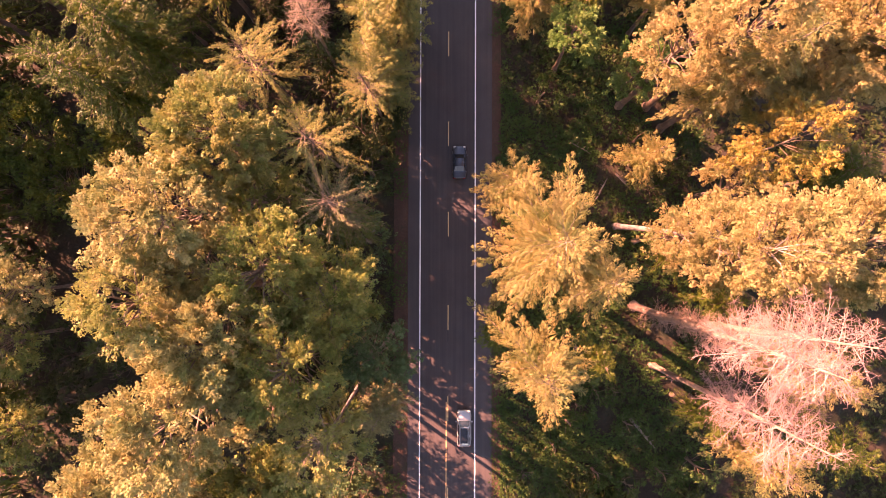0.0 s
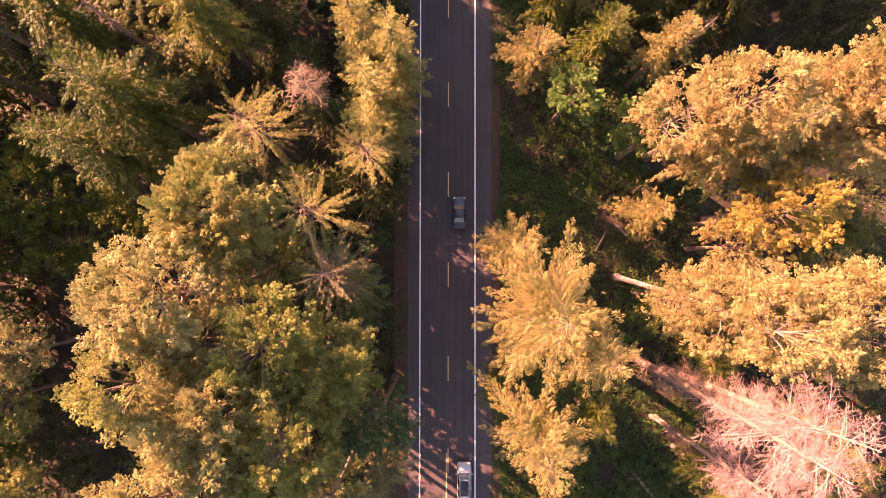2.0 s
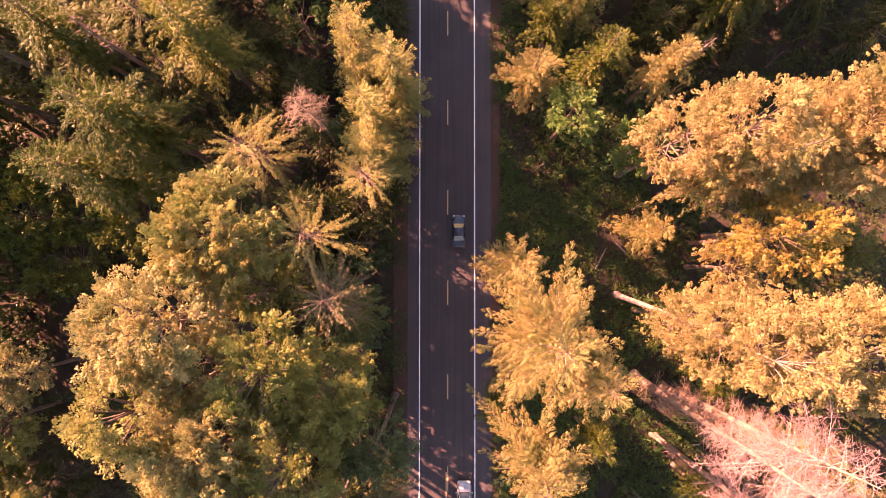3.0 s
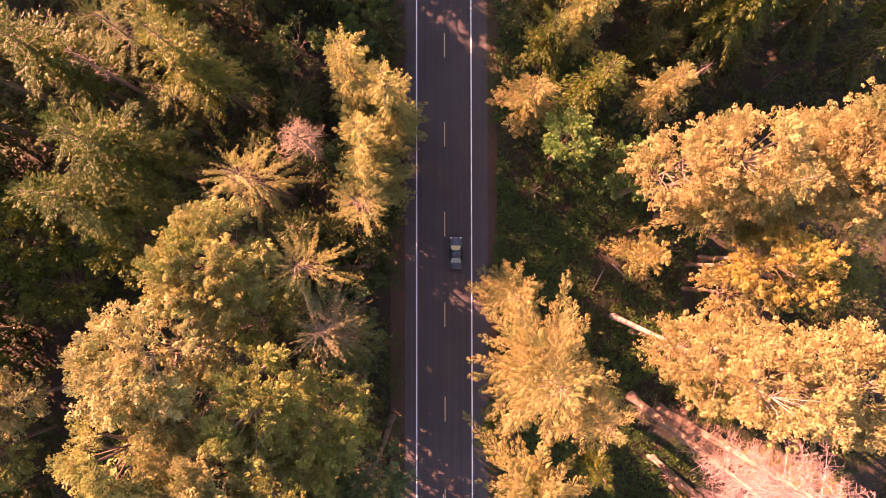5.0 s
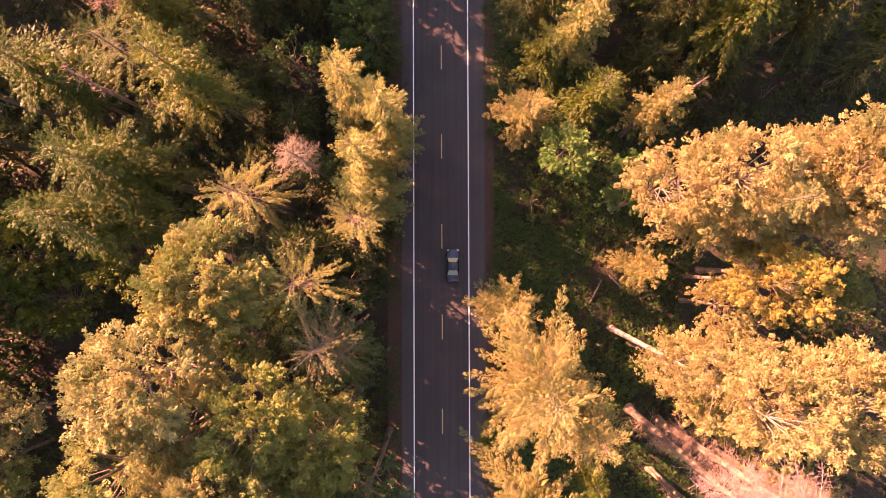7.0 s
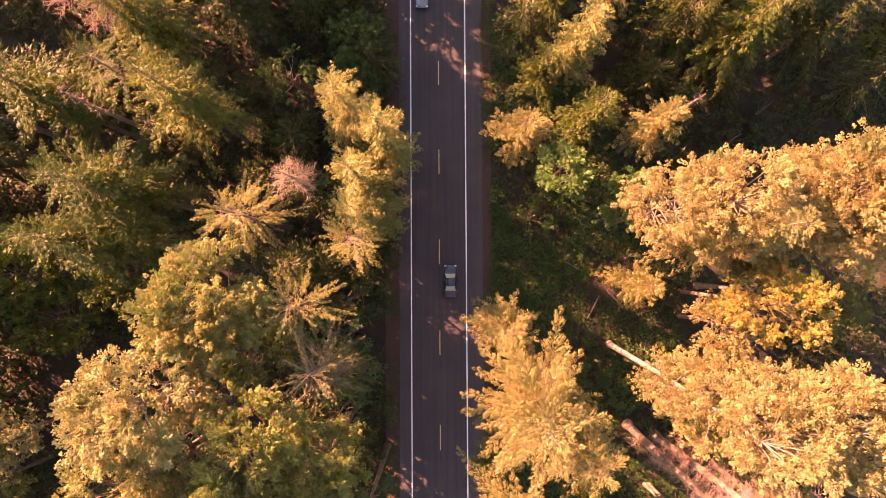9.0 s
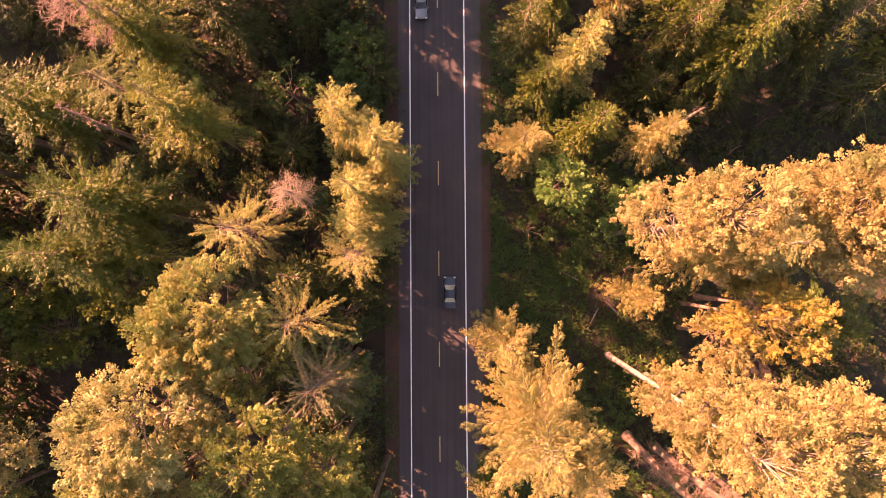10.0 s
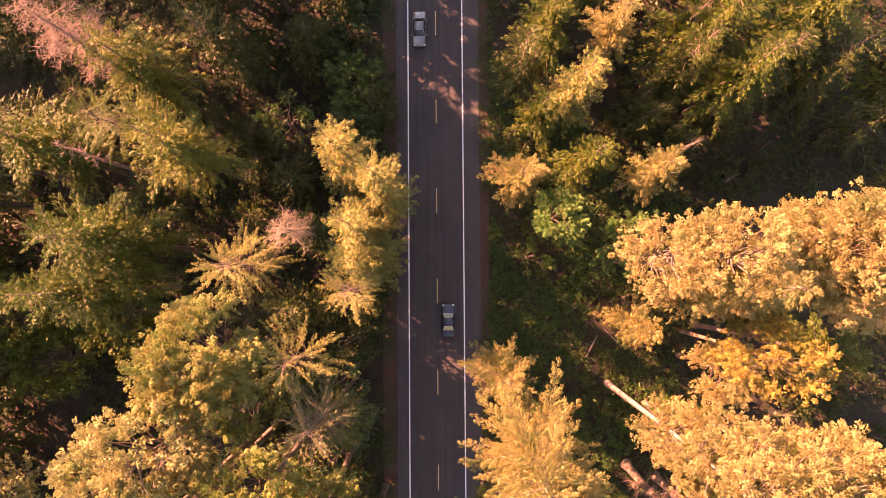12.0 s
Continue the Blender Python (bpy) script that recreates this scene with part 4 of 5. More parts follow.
fir(-24.0, -36.0, 20.0, 4.8, FIR_SHADED, "low filler hemlock, needles darkened for shade", density=0.4, bare=0.06, leaf=0.6)
fir(-34.0, -30.0, 20.0, 4.8, FIR_SHADED, "low filler hemlock, needles darkened for shade", density=0.4, bare=0.06, leaf=0.6)
# verge row sized to block low sun; shade is also in its dark leaves
broadleaf(-10.5, -32.0, 11.0, 3.5, UNDER, "dark green leafy verge tree, its leaves darkened for shade", low=0.10, lobes=15, name="shade_tree", leaf=0.3, density=0.55)
broadleaf(-11.5, -27.0, 11.0, 3.5, SHADE_LEAF, "dark green leafy verge tree, its leaves darkened for shade", low=0.10, lobes=15, name="shade_tree", leaf=0.3, density=0.55)
broadleaf(-11.0, -12.5, 14.0, 3.5, UNDER, "dark green leafy verge tree, its leaves darkened for shade", low=0.10, lobes=15, name="shade_tree", leaf=0.3, density=0.55)
broadleaf(-10.2, -8.0, 14.5, 3.5, UNDER, "dark green leafy verge tree, its leaves darkened for shade", low=0.10, lobes=15, name="shade_tree", leaf=0.3, density=0.55)
broadleaf(-11.2, -3.5, 14.0, 3.5, SHADE_LEAF, "dark green leafy verge tree, its leaves darkened for shade", low=0.10, lobes=15, name="shade_tree", leaf=0.3, density=0.55)
broadleaf(-10.4, 1.0, 14.0, 3.5, SHADE_LEAF, "dark green leafy verge tree, its leaves darkened for shade", low=0.10, lobes=15, name="shade_tree", leaf=0.3, density=0.55)
broadleaf(-11.0, 5.5, 13.5, 3.5, SHADE_LEAF, "dark green leafy verge tree, its leaves darkened for shade", low=0.10, lobes=15, name="shade_tree", leaf=0.3, density=0.55)
broadleaf(-10.2, 10.0, 13.5, 3.5, UNDER, "dark green leafy verge tree, its leaves darkened for shade", low=0.10, lobes=15, name="shade_tree", leaf=0.3, density=0.55)
broadleaf(-10.8, 14.5, 13.0, 3.5, UNDER, "dark green leafy verge tree, its leaves darkened for shade", low=0.10, lobes=15, name="shade_tree", leaf=0.3, density=0.55)
broadleaf(-9.3, 16.2, 8.0, 3.5, UNDER, "dark green leafy verge tree, its leaves darkened for shade", low=0.10, lobes=15, name="shade_tree", leaf=0.3, density=0.55)
broadleaf(-10.0, 19.0, 12.0, 3.5, SHADE_LEAF, "dark green leafy verge tree, its leaves darkened for shade", low=0.10, lobes=15, name="shade_tree", leaf=0.3, density=0.55)
broadleaf(-11.0, 23.5, 13.0, 3.5, SHADE_LEAF, "dark green leafy verge tree, its leaves darkened for shade", low=0.10, lobes=15, name="shade_tree", leaf=0.3, density=0.55)
broadleaf(-10.2, 35.5, 10.0, 3.5, SHADE_LEAF, "dark green leafy verge tree, its leaves darkened for shade", low=0.10, lobes=15, name="shade_tree", leaf=0.3, density=0.55)
broadleaf(-10.5, 33.0, 10.0, 3.5, SHADE_LEAF, "dark green leafy verge tree, its leaves darkened for shade", low=0.10, lobes=15, name="shade_tree", leaf=0.3, density=0.55)
broadleaf(-11.4, 37.5, 6.0, 3.5, SHADE_LEAF, "dark green leafy verge tree, its leaves darkened for shade", low=0.10, lobes=15, name="shade_tree", leaf=0.3, density=0.55)
broadleaf(-10.8, 42.0, 6.0, 3.5, UNDER, "dark green leafy verge tree, its leaves darkened for shade", low=0.10, lobes=15, name="shade_tree", leaf=0.3, density=0.55)
broadleaf(-10.6, 46.0, 6.0, 3.5, UNDER, "dark green leafy verge tree, its leaves darkened for shade", low=0.10, lobes=15, name="shade_tree", leaf=0.3, density=0.55)
broadleaf(-11.4, 51.0, 3.6, 3.0, SHADE_LEAF, "dark green leafy verge tree, its leaves darkened for shade", low=0.10, lobes=15, name="shade_tree", leaf=0.3, density=0.55)
broadleaf(-10.6, 55.5, 4.5, 3.5, SHADE_LEAF, "dark green leafy verge tree, its leaves darkened for shade", low=0.10, lobes=15, name="shade_tree", leaf=0.3, density=0.55)
broadleaf(-11.0, 60.0, 5.0, 3.5, UNDER, "dark green leafy verge tree, its leaves darkened for shade", low=0.10, lobes=15, name="shade_tree", leaf=0.3, density=0.55)
# hemlocks added behind the verge row as further sun blockers
fir(-16.0, -4.0, 19.0, 4.6, FIR_SHADED, "low filler hemlock, needles darkened for shade", density=0.4, bare=0.1, leaf=0.54)
fir(-17.0, 5.0, 19.0, 4.6, FIR_SHADED, "low filler hemlock, needles darkened for shade", density=0.4, bare=0.1, leaf=0.54)
fir(-16.0, 14.0, 19.0, 4.6, FIR_SHADED, "low filler hemlock, needles darkened for shade", density=0.4, bare=0.1, leaf=0.54)
fir(-15.0, -10.0, 19.0, 4.6, FIR_SHADED, "low filler hemlock, needles darkened for shade", density=0.4, bare=0.1, leaf=0.54)
fir(-15.0, 23.0, 16.0, 4.6, FIR_SHADED, "low filler hemlock, needles darkened for shade", density=0.4, bare=0.1, leaf=0.54)
fir(-18.0, 30.0, 10.0, 4.6, FIR_SHADED, "low filler hemlock, needles darkened for shade", density=0.4, bare=0.1, leaf=0.54)
fir(-8.0, 40.0, 8.0, 4.6, FIR_SHADED, "low filler hemlock, needles darkened for shade", density=0.4, bare=0.1, leaf=0.54)
fir(-16.0, 47.0, 9.0, 4.6, FIR_SHADED, "low filler hemlock, needles darkened for shade", density=0.4, bare=0.1, leaf=0.54)
fir(-20.8, -14.6, 15.0, 4.6, FIR_SHADED, "low filler hemlock, needles darkened for shade", density=0.4, bare=0.1, leaf=0.54)
fir(-41.4, 37.0, 12.0, 4.6, FIR_SHADED, "fir with needles darkened for deep shade")
fir(-42.3, 39.2, 13.0, 4.6, FIR_SHADED, "fir with needles darkened for deep shade")
fir(-37.5, 45.2, 20.0, 4.6, FIR_SHADED, "fir with needles darkened for deep shade")
# firs added to darken the sunlit ground at the right
fir(52.0, 36.0, 20.0, 5.2, FIR_SHADED, "fir with needles darkened for deep shade", density=0.45, bare=0.15, leaf=0.44)
fir(56.0, 44.0, 21.0, 5.2, FIR_SHADED, "fir with needles darkened for deep shade", density=0.45, bare=0.15, leaf=0.44)
fir(50.0, 52.0, 20.0, 5.2, FIR_SHADED, "fir with needles darkened for deep shade", density=0.45, bare=0.15, leaf=0.44)
fir(58.0, 28.0, 20.0, 5.2, FIR_SHADED, "fir with needles darkened for deep shade", density=0.45, bare=0.15, leaf=0.44)
fir(47.0, 46.0, 14.0, 5.2, FIR_SHADED, "fir with needles darkened for deep shade", density=0.45, bare=0.15, leaf=0.44)
# filler shrubs whose dark leaves stand in for shaded ground
broadleaf(30.0, 30.0, 4.0, 2.6, UNDER, "added low shrub, leaves darkened for shade", low=0.1, lobes=9, name="shrub", leaf=0.36, density=0.42)
broadleaf(34.0, 33.0, 4.5, 2.8, UNDER, "added low shrub, leaves darkened for shade", low=0.1, lobes=9, name="shrub", leaf=0.36, density=0.42)
broadleaf(39.0, 30.0, 4.0, 2.6, UNDER, "added low shrub, leaves darkened for shade", low=0.1, lobes=9, name="shrub", leaf=0.36, density=0.42)
broadleaf(43.0, 34.0, 5.0, 3.0, UNDER, "added low shrub, leaves darkened for shade", low=0.1, lobes=9, name="shrub", leaf=0.36, density=0.42)
broadleaf(28.0, 36.0, 4.0, 2.6, UNDER, "added low shrub, leaves darkened for shade", low=0.1, lobes=9, name="shrub", leaf=0.36, density=0.42)
broadleaf(24.0, 37.0, 4.0, 2.4, UNDER, "added low shrub, leaves darkened for shade", low=0.1, lobes=9, name="shrub", leaf=0.36, density=0.42)
broadleaf(36.0, 38.0, 4.5, 2.8, UNDER, "added low shrub, leaves darkened for shade", low=0.1, lobes=9, name="shrub", leaf=0.36, density=0.42)
broadleaf(20.0, 40.0, 4.0, 2.6, UNDER, "added low shrub, leaves darkened for shade", low=0.1, lobes=9, name="shrub", leaf=0.36, density=0.42)
broadleaf(28.0, 44.0, 5.0, 2.8, UNDER, "added low shrub, leaves darkened for shade", low=0.1, lobes=9, name="shrub", leaf=0.36, density=0.42)
broadleaf(12.0, 44.0, 4.0, 2.4, UNDER, "added low shrub, leaves darkened for shade", low=0.1, lobes=9, name="shrub", leaf=0.36, density=0.42)
broadleaf(13.0, 36.0, 3.5, 2.2, UNDER, "added low shrub, leaves darkened for shade", low=0.1, lobes=9, name="shrub", leaf=0.36, density=0.42)
broadleaf(27.0, 8.0, 3.5, 2.2, UNDER, "added low shrub, leaves darkened for shade", low=0.1, lobes=9, name="shrub", leaf=0.36, density=0.42)
broadleaf(30.0, 12.0, 3.5, 2.2, UNDER, "added low shrub, leaves darkened for shade", low=0.1, lobes=9, name="shrub", leaf=0.36, density=0.42)
broadleaf(25.0, 14.5, 3.5, 2.2, UNDER, "added low shrub, leaves darkened for shade", low=0.1, lobes=9, name="shrub", leaf=0.36, density=0.42)
broadleaf(40.0, 6.0, 4.0, 2.6, UNDER, "added low shrub, leaves darkened for shade", low=0.1, lobes=9, name="shrub", leaf=0.36, density=0.42)
broadleaf(44.0, 12.0, 4.0, 2.6, UNDER, "added low shrub, leaves darkened for shade", low=0.1, lobes=9, name="shrub", leaf=0.36, density=0.42)
broadleaf(-24.6, -25.4, 6.0, 3.2, UNDER, "added low shrub, leaves darkened for shade", low=0.1, lobes=9, name="shrub", leaf=0.36, density=0.42)
broadleaf(-42.3, -16.0, 6.0, 3.2, UNDER, "added low shrub, leaves darkened for shade", low=0.1, lobes=9, name="shrub", leaf=0.36, density=0.42)
broadleaf(-49.4, -14.3, 6.0, 3.0, UNDER, "added low shrub, leaves darkened for shade", low=0.1, lobes=9, name="shrub", leaf=0.36, density=0.42)
broadleaf(-47.2, -22.7, 6.0, 3.0, UNDER, "added low shrub, leaves darkened for shade", low=0.1, lobes=9, name="shrub", leaf=0.36, density=0.42)
broadleaf(-13.5, 0.6, 6.0, 2.6, UNDER, "added low shrub, leaves darkened for shade", low=0.1, lobes=9, name="shrub", leaf=0.36, density=0.42)
broadleaf(-22.6, 12.7, 6.0, 3.0, UNDER, "added low shrub, leaves darkened for shade", low=0.1, lobes=9, name="shrub", leaf=0.36, density=0.42)
broadleaf(-24.7, 16.9, 6.0, 3.0, UNDER, "added low shrub, leaves darkened for shade", low=0.1, lobes=9, name="shrub", leaf=0.36, density=0.42)
broadleaf(-23.3, 36.4, 7.0, 3.0, UNDER, "added low shrub, leaves darkened for shade", low=0.1, lobes=9, name="shrub", leaf=0.36, density=0.42)
broadleaf(19.3, -29.3, 4.0, 2.4, FERN, "green shrub in the shaded clearing", low=0.1, lobes=9, name="shrub", leaf=0.28, density=0.55)
broadleaf(14.0, -26.0, 3.5, 2.4, FERN, "green shrub in the shaded clearing", low=0.1, lobes=9, name="shrub", leaf=0.28, density=0.55)
broadleaf(23.6, -22.9, 4.0, 2.4, FERN, "green shrub in the shaded clearing", low=0.1, lobes=9, name="shrub", leaf=0.28, density=0.55)
broadleaf(10.1, -29.8, 3.0, 2.0, FERN, "green shrub in the shaded clearing", low=0.1, lobes=9, name="shrub", leaf=0.28, density=0.55)
broadleaf(27.8, -29.3, 4.0, 2.4, FERN, "green shrub in the shaded clearing", low=0.1, lobes=9, name="shrub", leaf=0.28, density=0.55)
broadleaf(31.9, -27.8, 6.0, 2.6, FERN, "green shrub in the shaded clearing", low=0.1, lobes=9, name="shrub", leaf=0.28, density=0.55)
broadleaf(22.1, -18.6, 4.0, 2.2, FERN, "green shrub in the shaded clearing", low=0.1, lobes=9, name="shrub", leaf=0.28, density=0.55)
dead_tree(34.4, 10.8, 15.0, 0.6, "broken pale snag in the clearing", bare=0.6, density=0.3, wood=DEAD_WOOD, name='snag_tree', girth=2.0)
dead_tree(27.2, -15.5, 9.0, 0.8, "broken pale snag under the dead firs", bare=0.6, density=0.4, name='snag_tree', girth=1.6)
broadleaf(-21.0, 9.6, 7.0, 2.6, UNDER, "added low shrub, leaves darkened for shade", low=0.1, lobes=9, name="shrub", leaf=0.36, density=0.42)
broadleaf(-19.2, 7.6, 6.0, 2.6, UNDER, "added low shrub, leaves darkened for shade", low=0.1, lobes=9, name="shrub", leaf=0.36, density=0.42)
broadleaf(-20.0, 12.3, 7.0, 2.4, UNDER, "added low shrub, leaves darkened for shade", low=0.1, lobes=9, name="shrub", leaf=0.36, density=0.42)
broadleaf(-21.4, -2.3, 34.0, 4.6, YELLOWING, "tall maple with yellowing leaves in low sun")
fir(-33.0, 27.8, 15.0, 4.2, FIR_SHADED, "fir with needles darkened for deep shade")
# darkened fir added to cover a sunlit patch of ground
fir(37.3, 36.4, 9.0, 3.6, FIR_SHADED, "fir with needles darkened for deep shade", density=0.7, bare=0.1)
broadleaf(52.5, 5.7, 4.0, 2.8, UNDER, "added low shrub, leaves darkened for shade", low=0.1, lobes=9, name="shrub", leaf=0.36, density=0.42)
broadleaf(54.8, 2.2, 4.0, 2.8, UNDER, "added low shrub, leaves darkened for shade", low=0.1, lobes=9, name="shrub", leaf=0.36, density=0.42)
broadleaf(50.2, 2.9, 4.0, 2.6, UNDER, "added low shrub, leaves darkened for shade", low=0.1, lobes=9, name="shrub", leaf=0.36, density=0.42)
broadleaf(53.6, 11.7, 4.0, 2.8, UNDER, "added low shrub, leaves darkened for shade", low=0.1, lobes=9, name="shrub", leaf=0.36, density=0.42)
broadleaf(49.4, -16.9, 5.0, 3.0, UNDER, "added low shrub, leaves darkened for shade", low=0.1, lobes=9, name="shrub", leaf=0.36, density=0.42)
broadleaf(-19.8, 0.7, 6.0, 2.8, UNDER, "added low shrub, leaves darkened for shade", low=0.1, lobes=9, name="shrub", leaf=0.36, density=0.42)
broadleaf(-46.5, -9.7, 6.0, 3.0, UNDER, "added low shrub, leaves darkened for shade", low=0.1, lobes=9, name="shrub", leaf=0.36, density=0.42)
broadleaf(-50.3, 7.8, 6.0, 3.0, UNDER, "added low shrub, leaves darkened for shade", low=0.1, lobes=9, name="shrub", leaf=0.36, density=0.42)
fir(-14.5, -23.5, 13.0, 3.5, FIR_SHADED, "low filler hemlock, needles darkened for shade", density=0.45, bare=0.06, leaf=0.4)
fir(-20.0, -18.0, 17.0, 4.0, FIR_SHADED, "low filler hemlock, needles darkened for shade", density=0.45, bare=0.1, leaf=0.4)
broadleaf(44.8, -1.0, 4.0, 2.8, UNDER, "added low shrub, leaves darkened for shade", low=0.1, lobes=9, name="shrub", leaf=0.36, density=0.42)
broadleaf(57.0, -4.0, 5.0, 3.0, UNDER, "added low shrub, leaves darkened for shade", low=0.1, lobes=9, name="shrub", leaf=0.36, density=0.42)
broadleaf(60.0, -9.0, 5.0, 3.0, UNDER, "added low shrub, leaves darkened for shade", low=0.1, lobes=9, name="shrub", leaf=0.36, density=0.42)
broadleaf(-38.3, 18.2, 5.0, 3.0, UNDER, "added low shrub, leaves darkened for shade", low=0.1, lobes=9, name="shrub", leaf=0.36, density=0.42)
broadleaf(-49.0, -16.0, 5.0, 3.0, UNDER, "added low shrub, leaves darkened for shade", low=0.1, lobes=9, name="shrub", leaf=0.36, density=0.42)
broadleaf(21.0, 52.0, 5.0, 2.8, UNDER, "added low shrub, leaves darkened for shade", low=0.1, lobes=9, name="shrub", leaf=0.36, density=0.42)
broadleaf(-40.4, 34.7, 5.0, 3.0, UNDER, "added low shrub, leaves darkened for shade", low=0.1, lobes=9, name="shrub", leaf=0.36, density=0.42)
broadleaf(-55.0, 20.0, 5.0, 3.0, UNDER, "added low shrub, leaves darkened for shade", low=0.1, lobes=9, name="shrub", leaf=0.36, density=0.42)
broadleaf(50.0, 2.0, 4.0, 2.8, UNDER, "added low shrub, leaves darkened for shade", low=0.1, lobes=9, name="shrub", leaf=0.36, density=0.42)
broadleaf(-30.0, 24.0, 5.0, 3.0, UNDER, "added low shrub, leaves darkened for shade", low=0.1, lobes=9, name="shrub", leaf=0.36, density=0.42)
broadleaf(-19.1, 4.8, 25.0, 4.2, MAPLE, "lower maple between the taller ones", lobes=18)
# two filler trees, darkened to read as shade between the crowns
broadleaf(-21.1, 13.3, 15.0, 3.2, UNDER, "low broadleaf tree under the firs, leaves darkened for shade", density=0.5, leaf=0.26, name="broadleaf_tree")
broadleaf(-22.1, 4.6, 14.0, 3.4, UNDER, "low broadleaf tree under the maples, leaves darkened for shade", density=0.5, leaf=0.26)
fir(-31.5, 29.2, 17.0, 3.6, FIR_SHADED, "fir with needles darkened for deep shade", density=0.7)
fir(-32.3, 46.0, 16.0, 4.2, FIR_SHADED, "fir with needles darkened for deep shade", density=0.7)
fir(-22.7, 35.6, 8.0, 4.0, FIR_SHADED, "fir with needles darkened for deep shade", density=0.7)
dead_tree(28.2, 45.0, 21.0, 0.7, "tall broken snag with a dark trunk", bare=0.8, density=0.5, wood=BARK, name='snag_tree', girth=1.5)
broadleaf(17.3, -20.7, 3.0, 2.4, FERN, "green shrub in the shaded clearing", low=0.1, lobes=9, name="shrub", leaf=0.28, density=0.55)
broadleaf(15.9, -22.9, 3.0, 2.0, FERN, "green shrub in the shaded clearing", low=0.1, lobes=9, name="shrub", leaf=0.28, density=0.55)
broadleaf(23.5, -30.7, 4.0, 2.4, FERN, "green shrub in the shaded clearing", low=0.1, lobes=9, name="shrub", leaf=0.28, density=0.55)
broadleaf(19.5, -18.9, 3.0, 2.2, FERN, "green shrub in the shaded clearing", low=0.1, lobes=9, name="shrub", leaf=0.28, density=0.55)
broadleaf(-23.6, 2.9, 31.0, 3.0, YELLOWING, "lower maple between the taller ones", lobes=14)
broadleaf(-25.8, -5.9, 31.0, 3.0, MAPLE, "lower maple between the taller ones", lobes=14)
fir(-24.5, 44.3, 22.0, 5.0, FIR_SHADED, "large fir with needles darkened for half shade", bare=0.3, density=0.8)
# unseen tall firs added up-sun to shade the clearing and the left firs
fir(-32.0, 53.5, 37.0, 5.4, FIR_SHADED, "fir with needles darkened for deep shade", density=0.9, leaf=0.48, bare=0.25)
fir(-40.0, 58.0, 40.0, 5.2, FIR_SHADED, "fir with needles darkened for deep shade", density=1.0, leaf=0.48, bare=0.25)
fir(-46.0, 53.2, 38.0, 4.6, FIR_SHADED, "fir with needles darkened for deep shade", density=0.8, leaf=0.48, bare=0.25)
fir(-50.0, 31.0, 38.0, 4.6, FIR_SHADED, "fir with needles darkened for deep shade", density=0.8, leaf=0.48, bare=0.45)
fir(-53.5, 27.0, 37.0, 4.6, FIR_SHADED, "fir with needles darkened for deep shade", density=0.8, leaf=0.48, bare=0.45)
# low firs with darkened needles, added to hide sunlit streaks on the ground
fir(-23.0, 30.8, 9.0, 3.6, FIR_SHADED, "fir with needles darkened for deep shade", density=0.7, bare=0.1)
fir(-27.6, 37.6, 8.0, 3.5, FIR_SHADED, "fir with needles darkened for deep shade", density=0.6, leaf=0.4, bare=0.08)
fir(-22.2, 32.6, 7.0, 3.5, FIR_SHADED, "fir with needles darkened for deep shade", density=0.6, leaf=0.4, bare=0.08)
fir(-23.2, 48.6, 8.0, 3.5, FIR_SHADED, "fir with needles darkened for deep shade", density=0.6, leaf=0.4, bare=0.08)
fir(-24.8, 35.0, 7.0, 3.5, FIR_SHADED, "fir with needles darkened for deep shade", density=0.6, leaf=0.4, bare=0.08)
# unseen fir added up-sun to shade the left wood
fir(-26.0, 51.8, 27.0, 5.0, FIR_SHADED, "fir with needles darkened for deep shade", density=0.8, leaf=0.48, bare=0.15)
broadleaf(28.6, 16.2, 27.5, 3.4, ALDER, "lower alder beside the golden tree", lobes=36, name="alder_tree")
broadleaf(39.8, 20.2, 29.0, 4.6, ALDER, "tall alder with golden sunlit leaves", density=1.0, lobes=48, name="alder_tree")
fir(13.6, -3.2, 33.0, 4.2, FIR_SUNLIT, "tall hemlock with bright yellow-green sprays", leaf=0.18, bare=0.6, density=1.1, point=0.5)


# ---- woods past the clearing ----
_far = np.random.default_rng(77)


# firs outside the view, added mainly to block the low sun
def far_firs(count, x0, x1, y0, y1, low, high):
    for _ in range(count):
        x, y, h, r = (round(_far.uniform(a, b), 1) for a, b in ((x0, x1), (y0, y1), (low, high), (5, 6.5)))
        if y > 57 and 32.5 < 0.57 * x + 0.82 * y < 38 and x < 0:          # no firs in this corridor, so that the low sun reaches the road
            continue
        fir(x, y, h, r, FIR, "out-of-view fir added around the wood", density=0.4, leaf=0.95, bare=0.25)


far_firs(26, -78, -55, -10, 75, 21, 25)
far_firs(10, -70, -58, -8, 30, 20, 23)
far_firs(7, -75, -52, -60, -12, 20, 25)
far_firs(7, -48, -11, 70, 84, 24, 30)
far_firs(6, -40, -10, 57, 70, 28, 33)
far_firs(3, 12, 55, 64, 85, 20, 26)
far_firs(6, 10, 44, 57, 63, 26, 30)
far_firs(4, 54, 74, -40, 60, 20, 27)
far_firs(4, -50, -12, -62, -44, 20, 27)
far_firs(2, 11, 50, -62, -46, 18, 26)


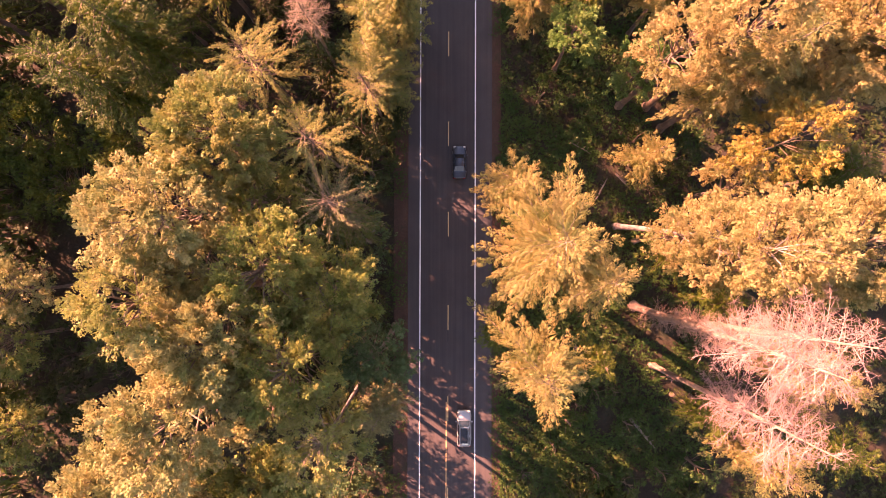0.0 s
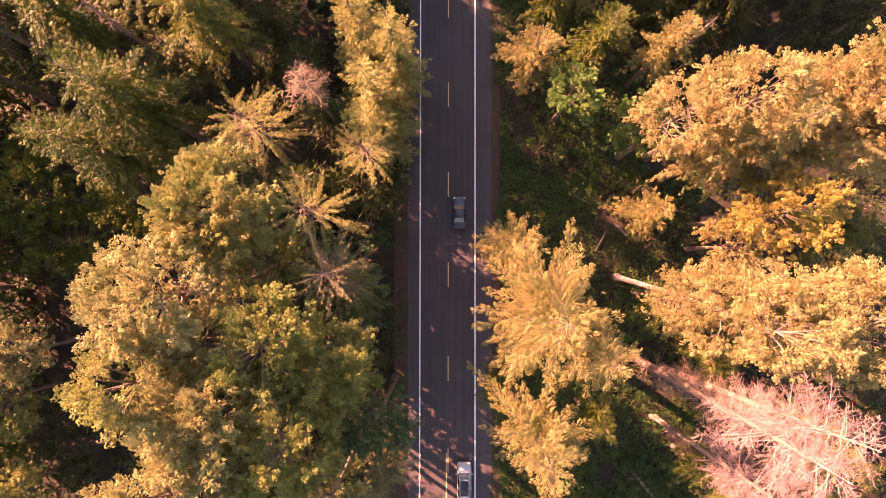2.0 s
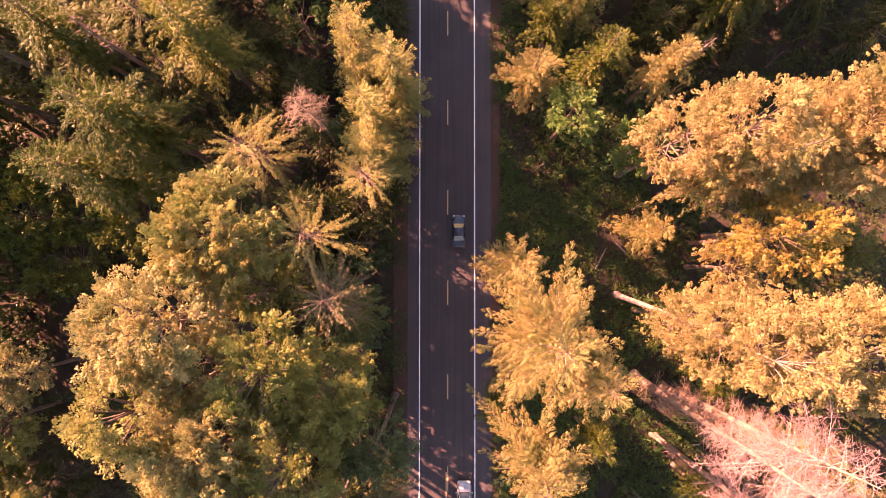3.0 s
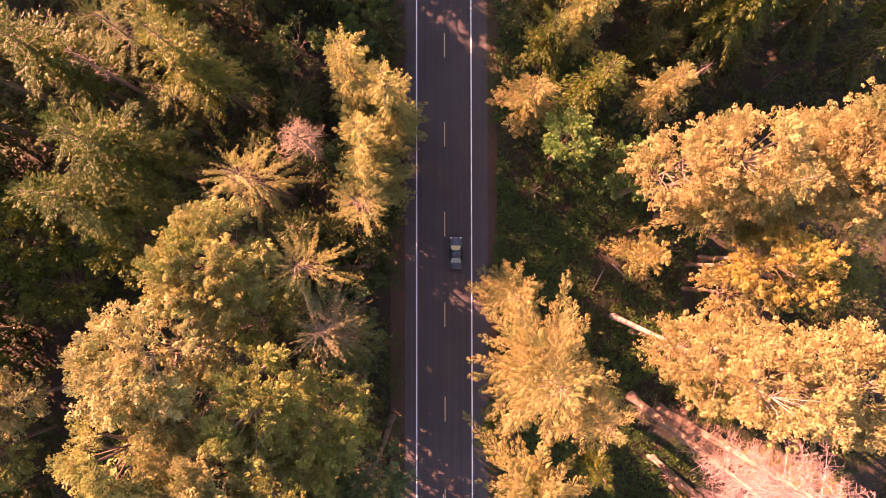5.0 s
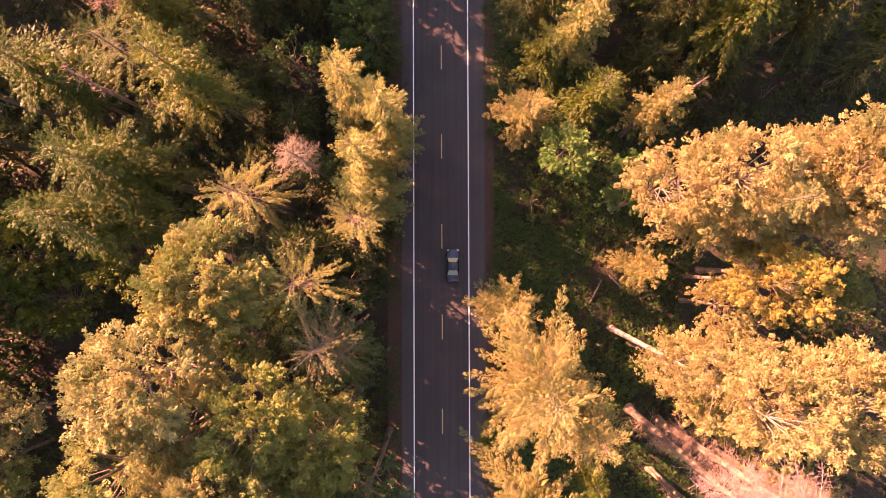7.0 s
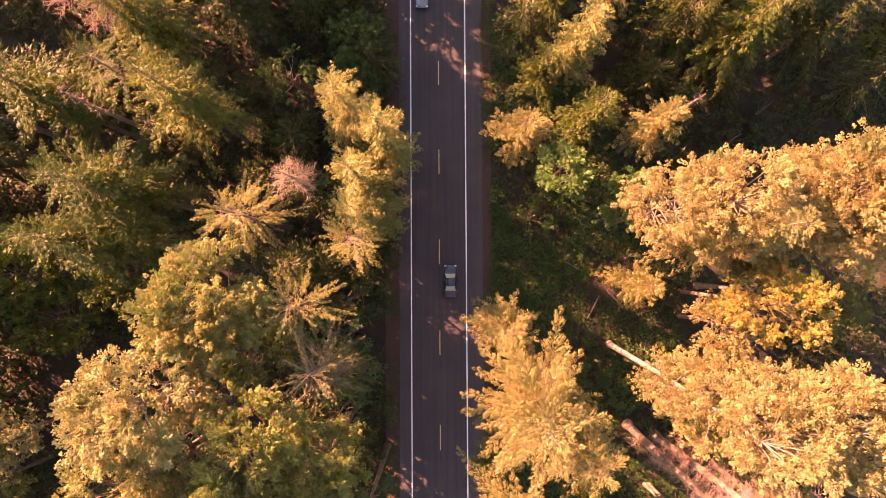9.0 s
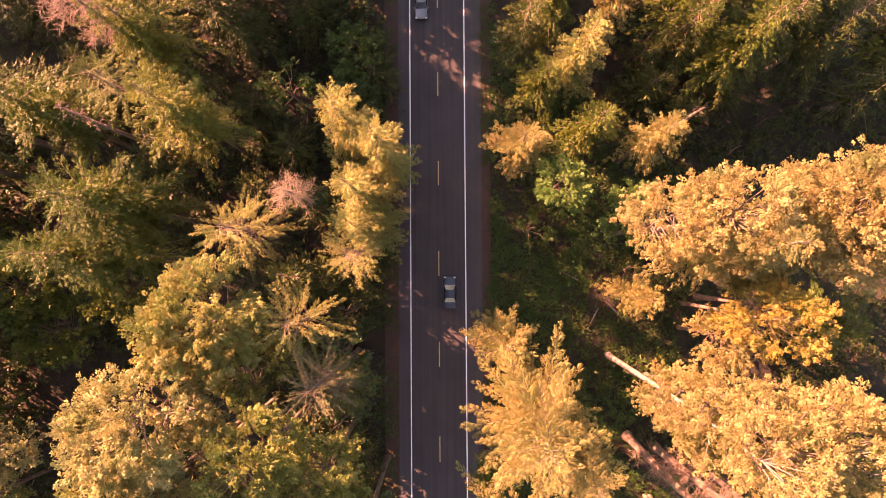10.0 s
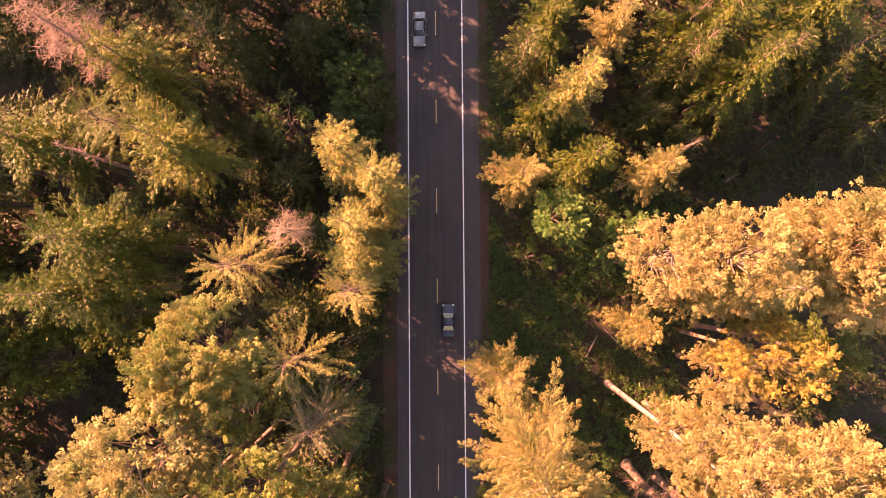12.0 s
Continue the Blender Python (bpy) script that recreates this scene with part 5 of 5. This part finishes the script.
def undergrowth(name, count, box_xy, size, mat, label, low=0.0, high=0.5, seed=5):
    """Ferns and low plants: tufts of leaves scattered over the forest floor."""
    rng = np.random.default_rng(seed)
    x0, y0, x1, y1 = box_xy
    tuft = np.stack([rng.uniform(x0, x1, count), rng.uniform(y0, y1, count), np.zeros(count)], -1)
    keep = np.array([noise.noise(Vector((float(p[0]) * 0.13, float(p[1]) * 0.13, seed))) > -0.12 for p in tuft])
    tuft = tuft[keep]
    tall = rng.uniform(low, high, len(tuft))
    k = np.repeat(np.arange(len(tuft)), 9)
    a = rng.uniform(0, 6.28, len(k))
    out = np.stack([np.cos(a), np.sin(a), rng.uniform(-0.1, 0.7, len(k))], -1)
    pos = tuft[k] + np.stack([rng.normal(0, 0.2, len(k)), rng.normal(0, 0.2, len(k)), tall[k] * rng.uniform(0, 1, len(k)) - 0.25], -1)
    ln = size * rng.uniform(0.6, 1.3, len(k))
    ob = mesh_of(name, leaf_verts(pos, unit(out), unit(rng.normal(0, 0.3, (len(k), 3)) + np.array([0, 0, 1.0])), ln, ln * 0.45),
                 np.arange(len(k) * 3).reshape(-1, 3), mat)
    tagged(ob, label, "undergrowth", "", "stuff")


undergrowth("undergrowth", 9000, (-62, -48, -7.6, 72), 0.6, UNDER, "ferns and low plants on the dark forest floor", 0.1, 1.0, 5)
undergrowth("undergrowth", 9000, (7.4, -48, 62, 72), 0.6, UNDER, "ferns and low plants on the dark forest floor", 0.1, 1.0, 6)
undergrowth("undergrowth", 7500, (7.2, -40, 34, 34), 0.42, FERN, "green shrubs and grass in the shaded clearing", 0.1, 0.9, 9)


undergrowth("undergrowth", 4500, (7.0, -40, 20, 46), 0.42, FERN, "green shrubs and grass in the shaded clearing", 0.1, 0.9, 21)
undergrowth("verge_grass", 2600, (5.75, -60, 8.0, 85), 0.30, FERN, "low grass and weeds along the road verge", 0.15, 0.5, 14)
undergrowth("verge_grass", 2600, (-8.2, -60, -5.6, 85), 0.30, FERN, "low grass and weeds along the road verge", 0.15, 0.5, 15)


def fallen_log(x, y, length, thick, turn, label):
    """A log on the forest floor with a broken end and a few stubs."""
    ob, rng = tree_base("fallen_log", x, y, label, "log")
    ob.location.z = thick * 0.8
    c, s = math.cos(radians(turn)), math.sin(radians(turn))
    n, sides = 7, 8
    verts, faces = [], []
    for i in range(n):
        k = i / (n - 1)
        rad = thick * (1 - 0.35 * k)
        for j in range(sides):
            a = 2 * math.pi * j / sides
            q = rad * (1 + rng.uniform(-0.12, 0.12))
            u, w = math.cos(a) * q, math.sin(a) * q
            d = (k - 0.5) * length + (rng.uniform(-0.15, 0.15) if i in (0, n - 1) else 0)
            verts.append((d * c - u * s, d * s + u * c, w + 0.1 * math.sin(3 * k)))
            if i:
                o, p = (i - 1) * sides, i * sides
                faces.append([o + j, o + (j + 1) % sides, p + (j + 1) % sides, p + j])
    for i in (0, n - 1):
        verts.append(((i / (n - 1) - 0.5) * length * c, (i / (n - 1) - 0.5) * length * s, 0.0))
        hub = len(verts) - 1
        for j in range(0, sides, 2):
            faces.append([hub, i * sides + j, i * sides + (j + 1) % sides, i * sides + (j + 2) % sides])
    mesh_of("log", np.array(verts), np.array(faces), PALE_BARK, ob, True)
    for k in (-0.2, 0.15, 0.3):
        a = np.array([[k * length * c, k * length * s, 0.0]])
        v, f = tubes(a, a + np.array([[-s * 0.5, c * 0.5, 0.35]]), np.array([0.05]), np.array([0.02]), 5)
        mesh_of("stub", v, f, PALE_BARK, ob)


fallen_log(23.4, 9.2, 2.6, 0.16, -48, "grey fallen log in the shaded clearing")
fallen_log(20.6, 8.0, 3.4, 0.12, 62, "grey fallen log in the shaded clearing")
fallen_log(17.8, 13.6, 3.0, 0.10, -30, "thin grey fallen branch in the clearing")
fallen_log(26.0, -24.5, 5.0, 0.20, -50, "grey fallen log under the dead firs")


def far_woods(count, seed):
    """The wood that goes on past the near trees: many small crowns, too far off to tell apart."""
    rng = np.random.default_rng(seed)
    spots = []
    while len(spots) < count:
        x, y = rng.uniform(-330, 330), rng.uniform(-330, 360)
        if abs(x) > 11 and (abs(x) > 82 or y > 92 or y < -70):
            spots.append((x, y))
    spots = np.array(spots)
    h, r = rng.uniform(17, 27, count), rng.uniform(3.2, 5.2, count)
    k = np.repeat(np.arange(count), 130)
    u = rng.uniform(0, 1, len(k)) ** 0.7
    a = rng.uniform(0, 6.28, len(k))
    ring = r[k] * (0.08 + 0.92 * u ** 0.8) * rng.uniform(0.55, 1.05, len(k))
    pos = np.stack([spots[k, 0] + np.cos(a) * ring, spots[k, 1] + np.sin(a) * ring, h[k] * (1 - 0.82 * u)], -1)
    way = unit(np.stack([np.cos(a), np.sin(a), np.full(len(k), -0.25)], -1) + rng.normal(0, 0.3, (len(k), 3)))
    size = rng.uniform(1.3, 2.3, len(k))
    crowns = leaf_verts(pos, way, unit(np.array([0, 0, 1.0]) + rng.normal(0, 0.4, (len(k), 3))), size, size * 0.7)
    tagged(mesh_of("far_woods", crowns, np.arange(len(crowns)).reshape(-1, 3), FIR), "olive conifer wood stretching away on both sides", "woods", "", "stuff")


far_woods(800, 31)
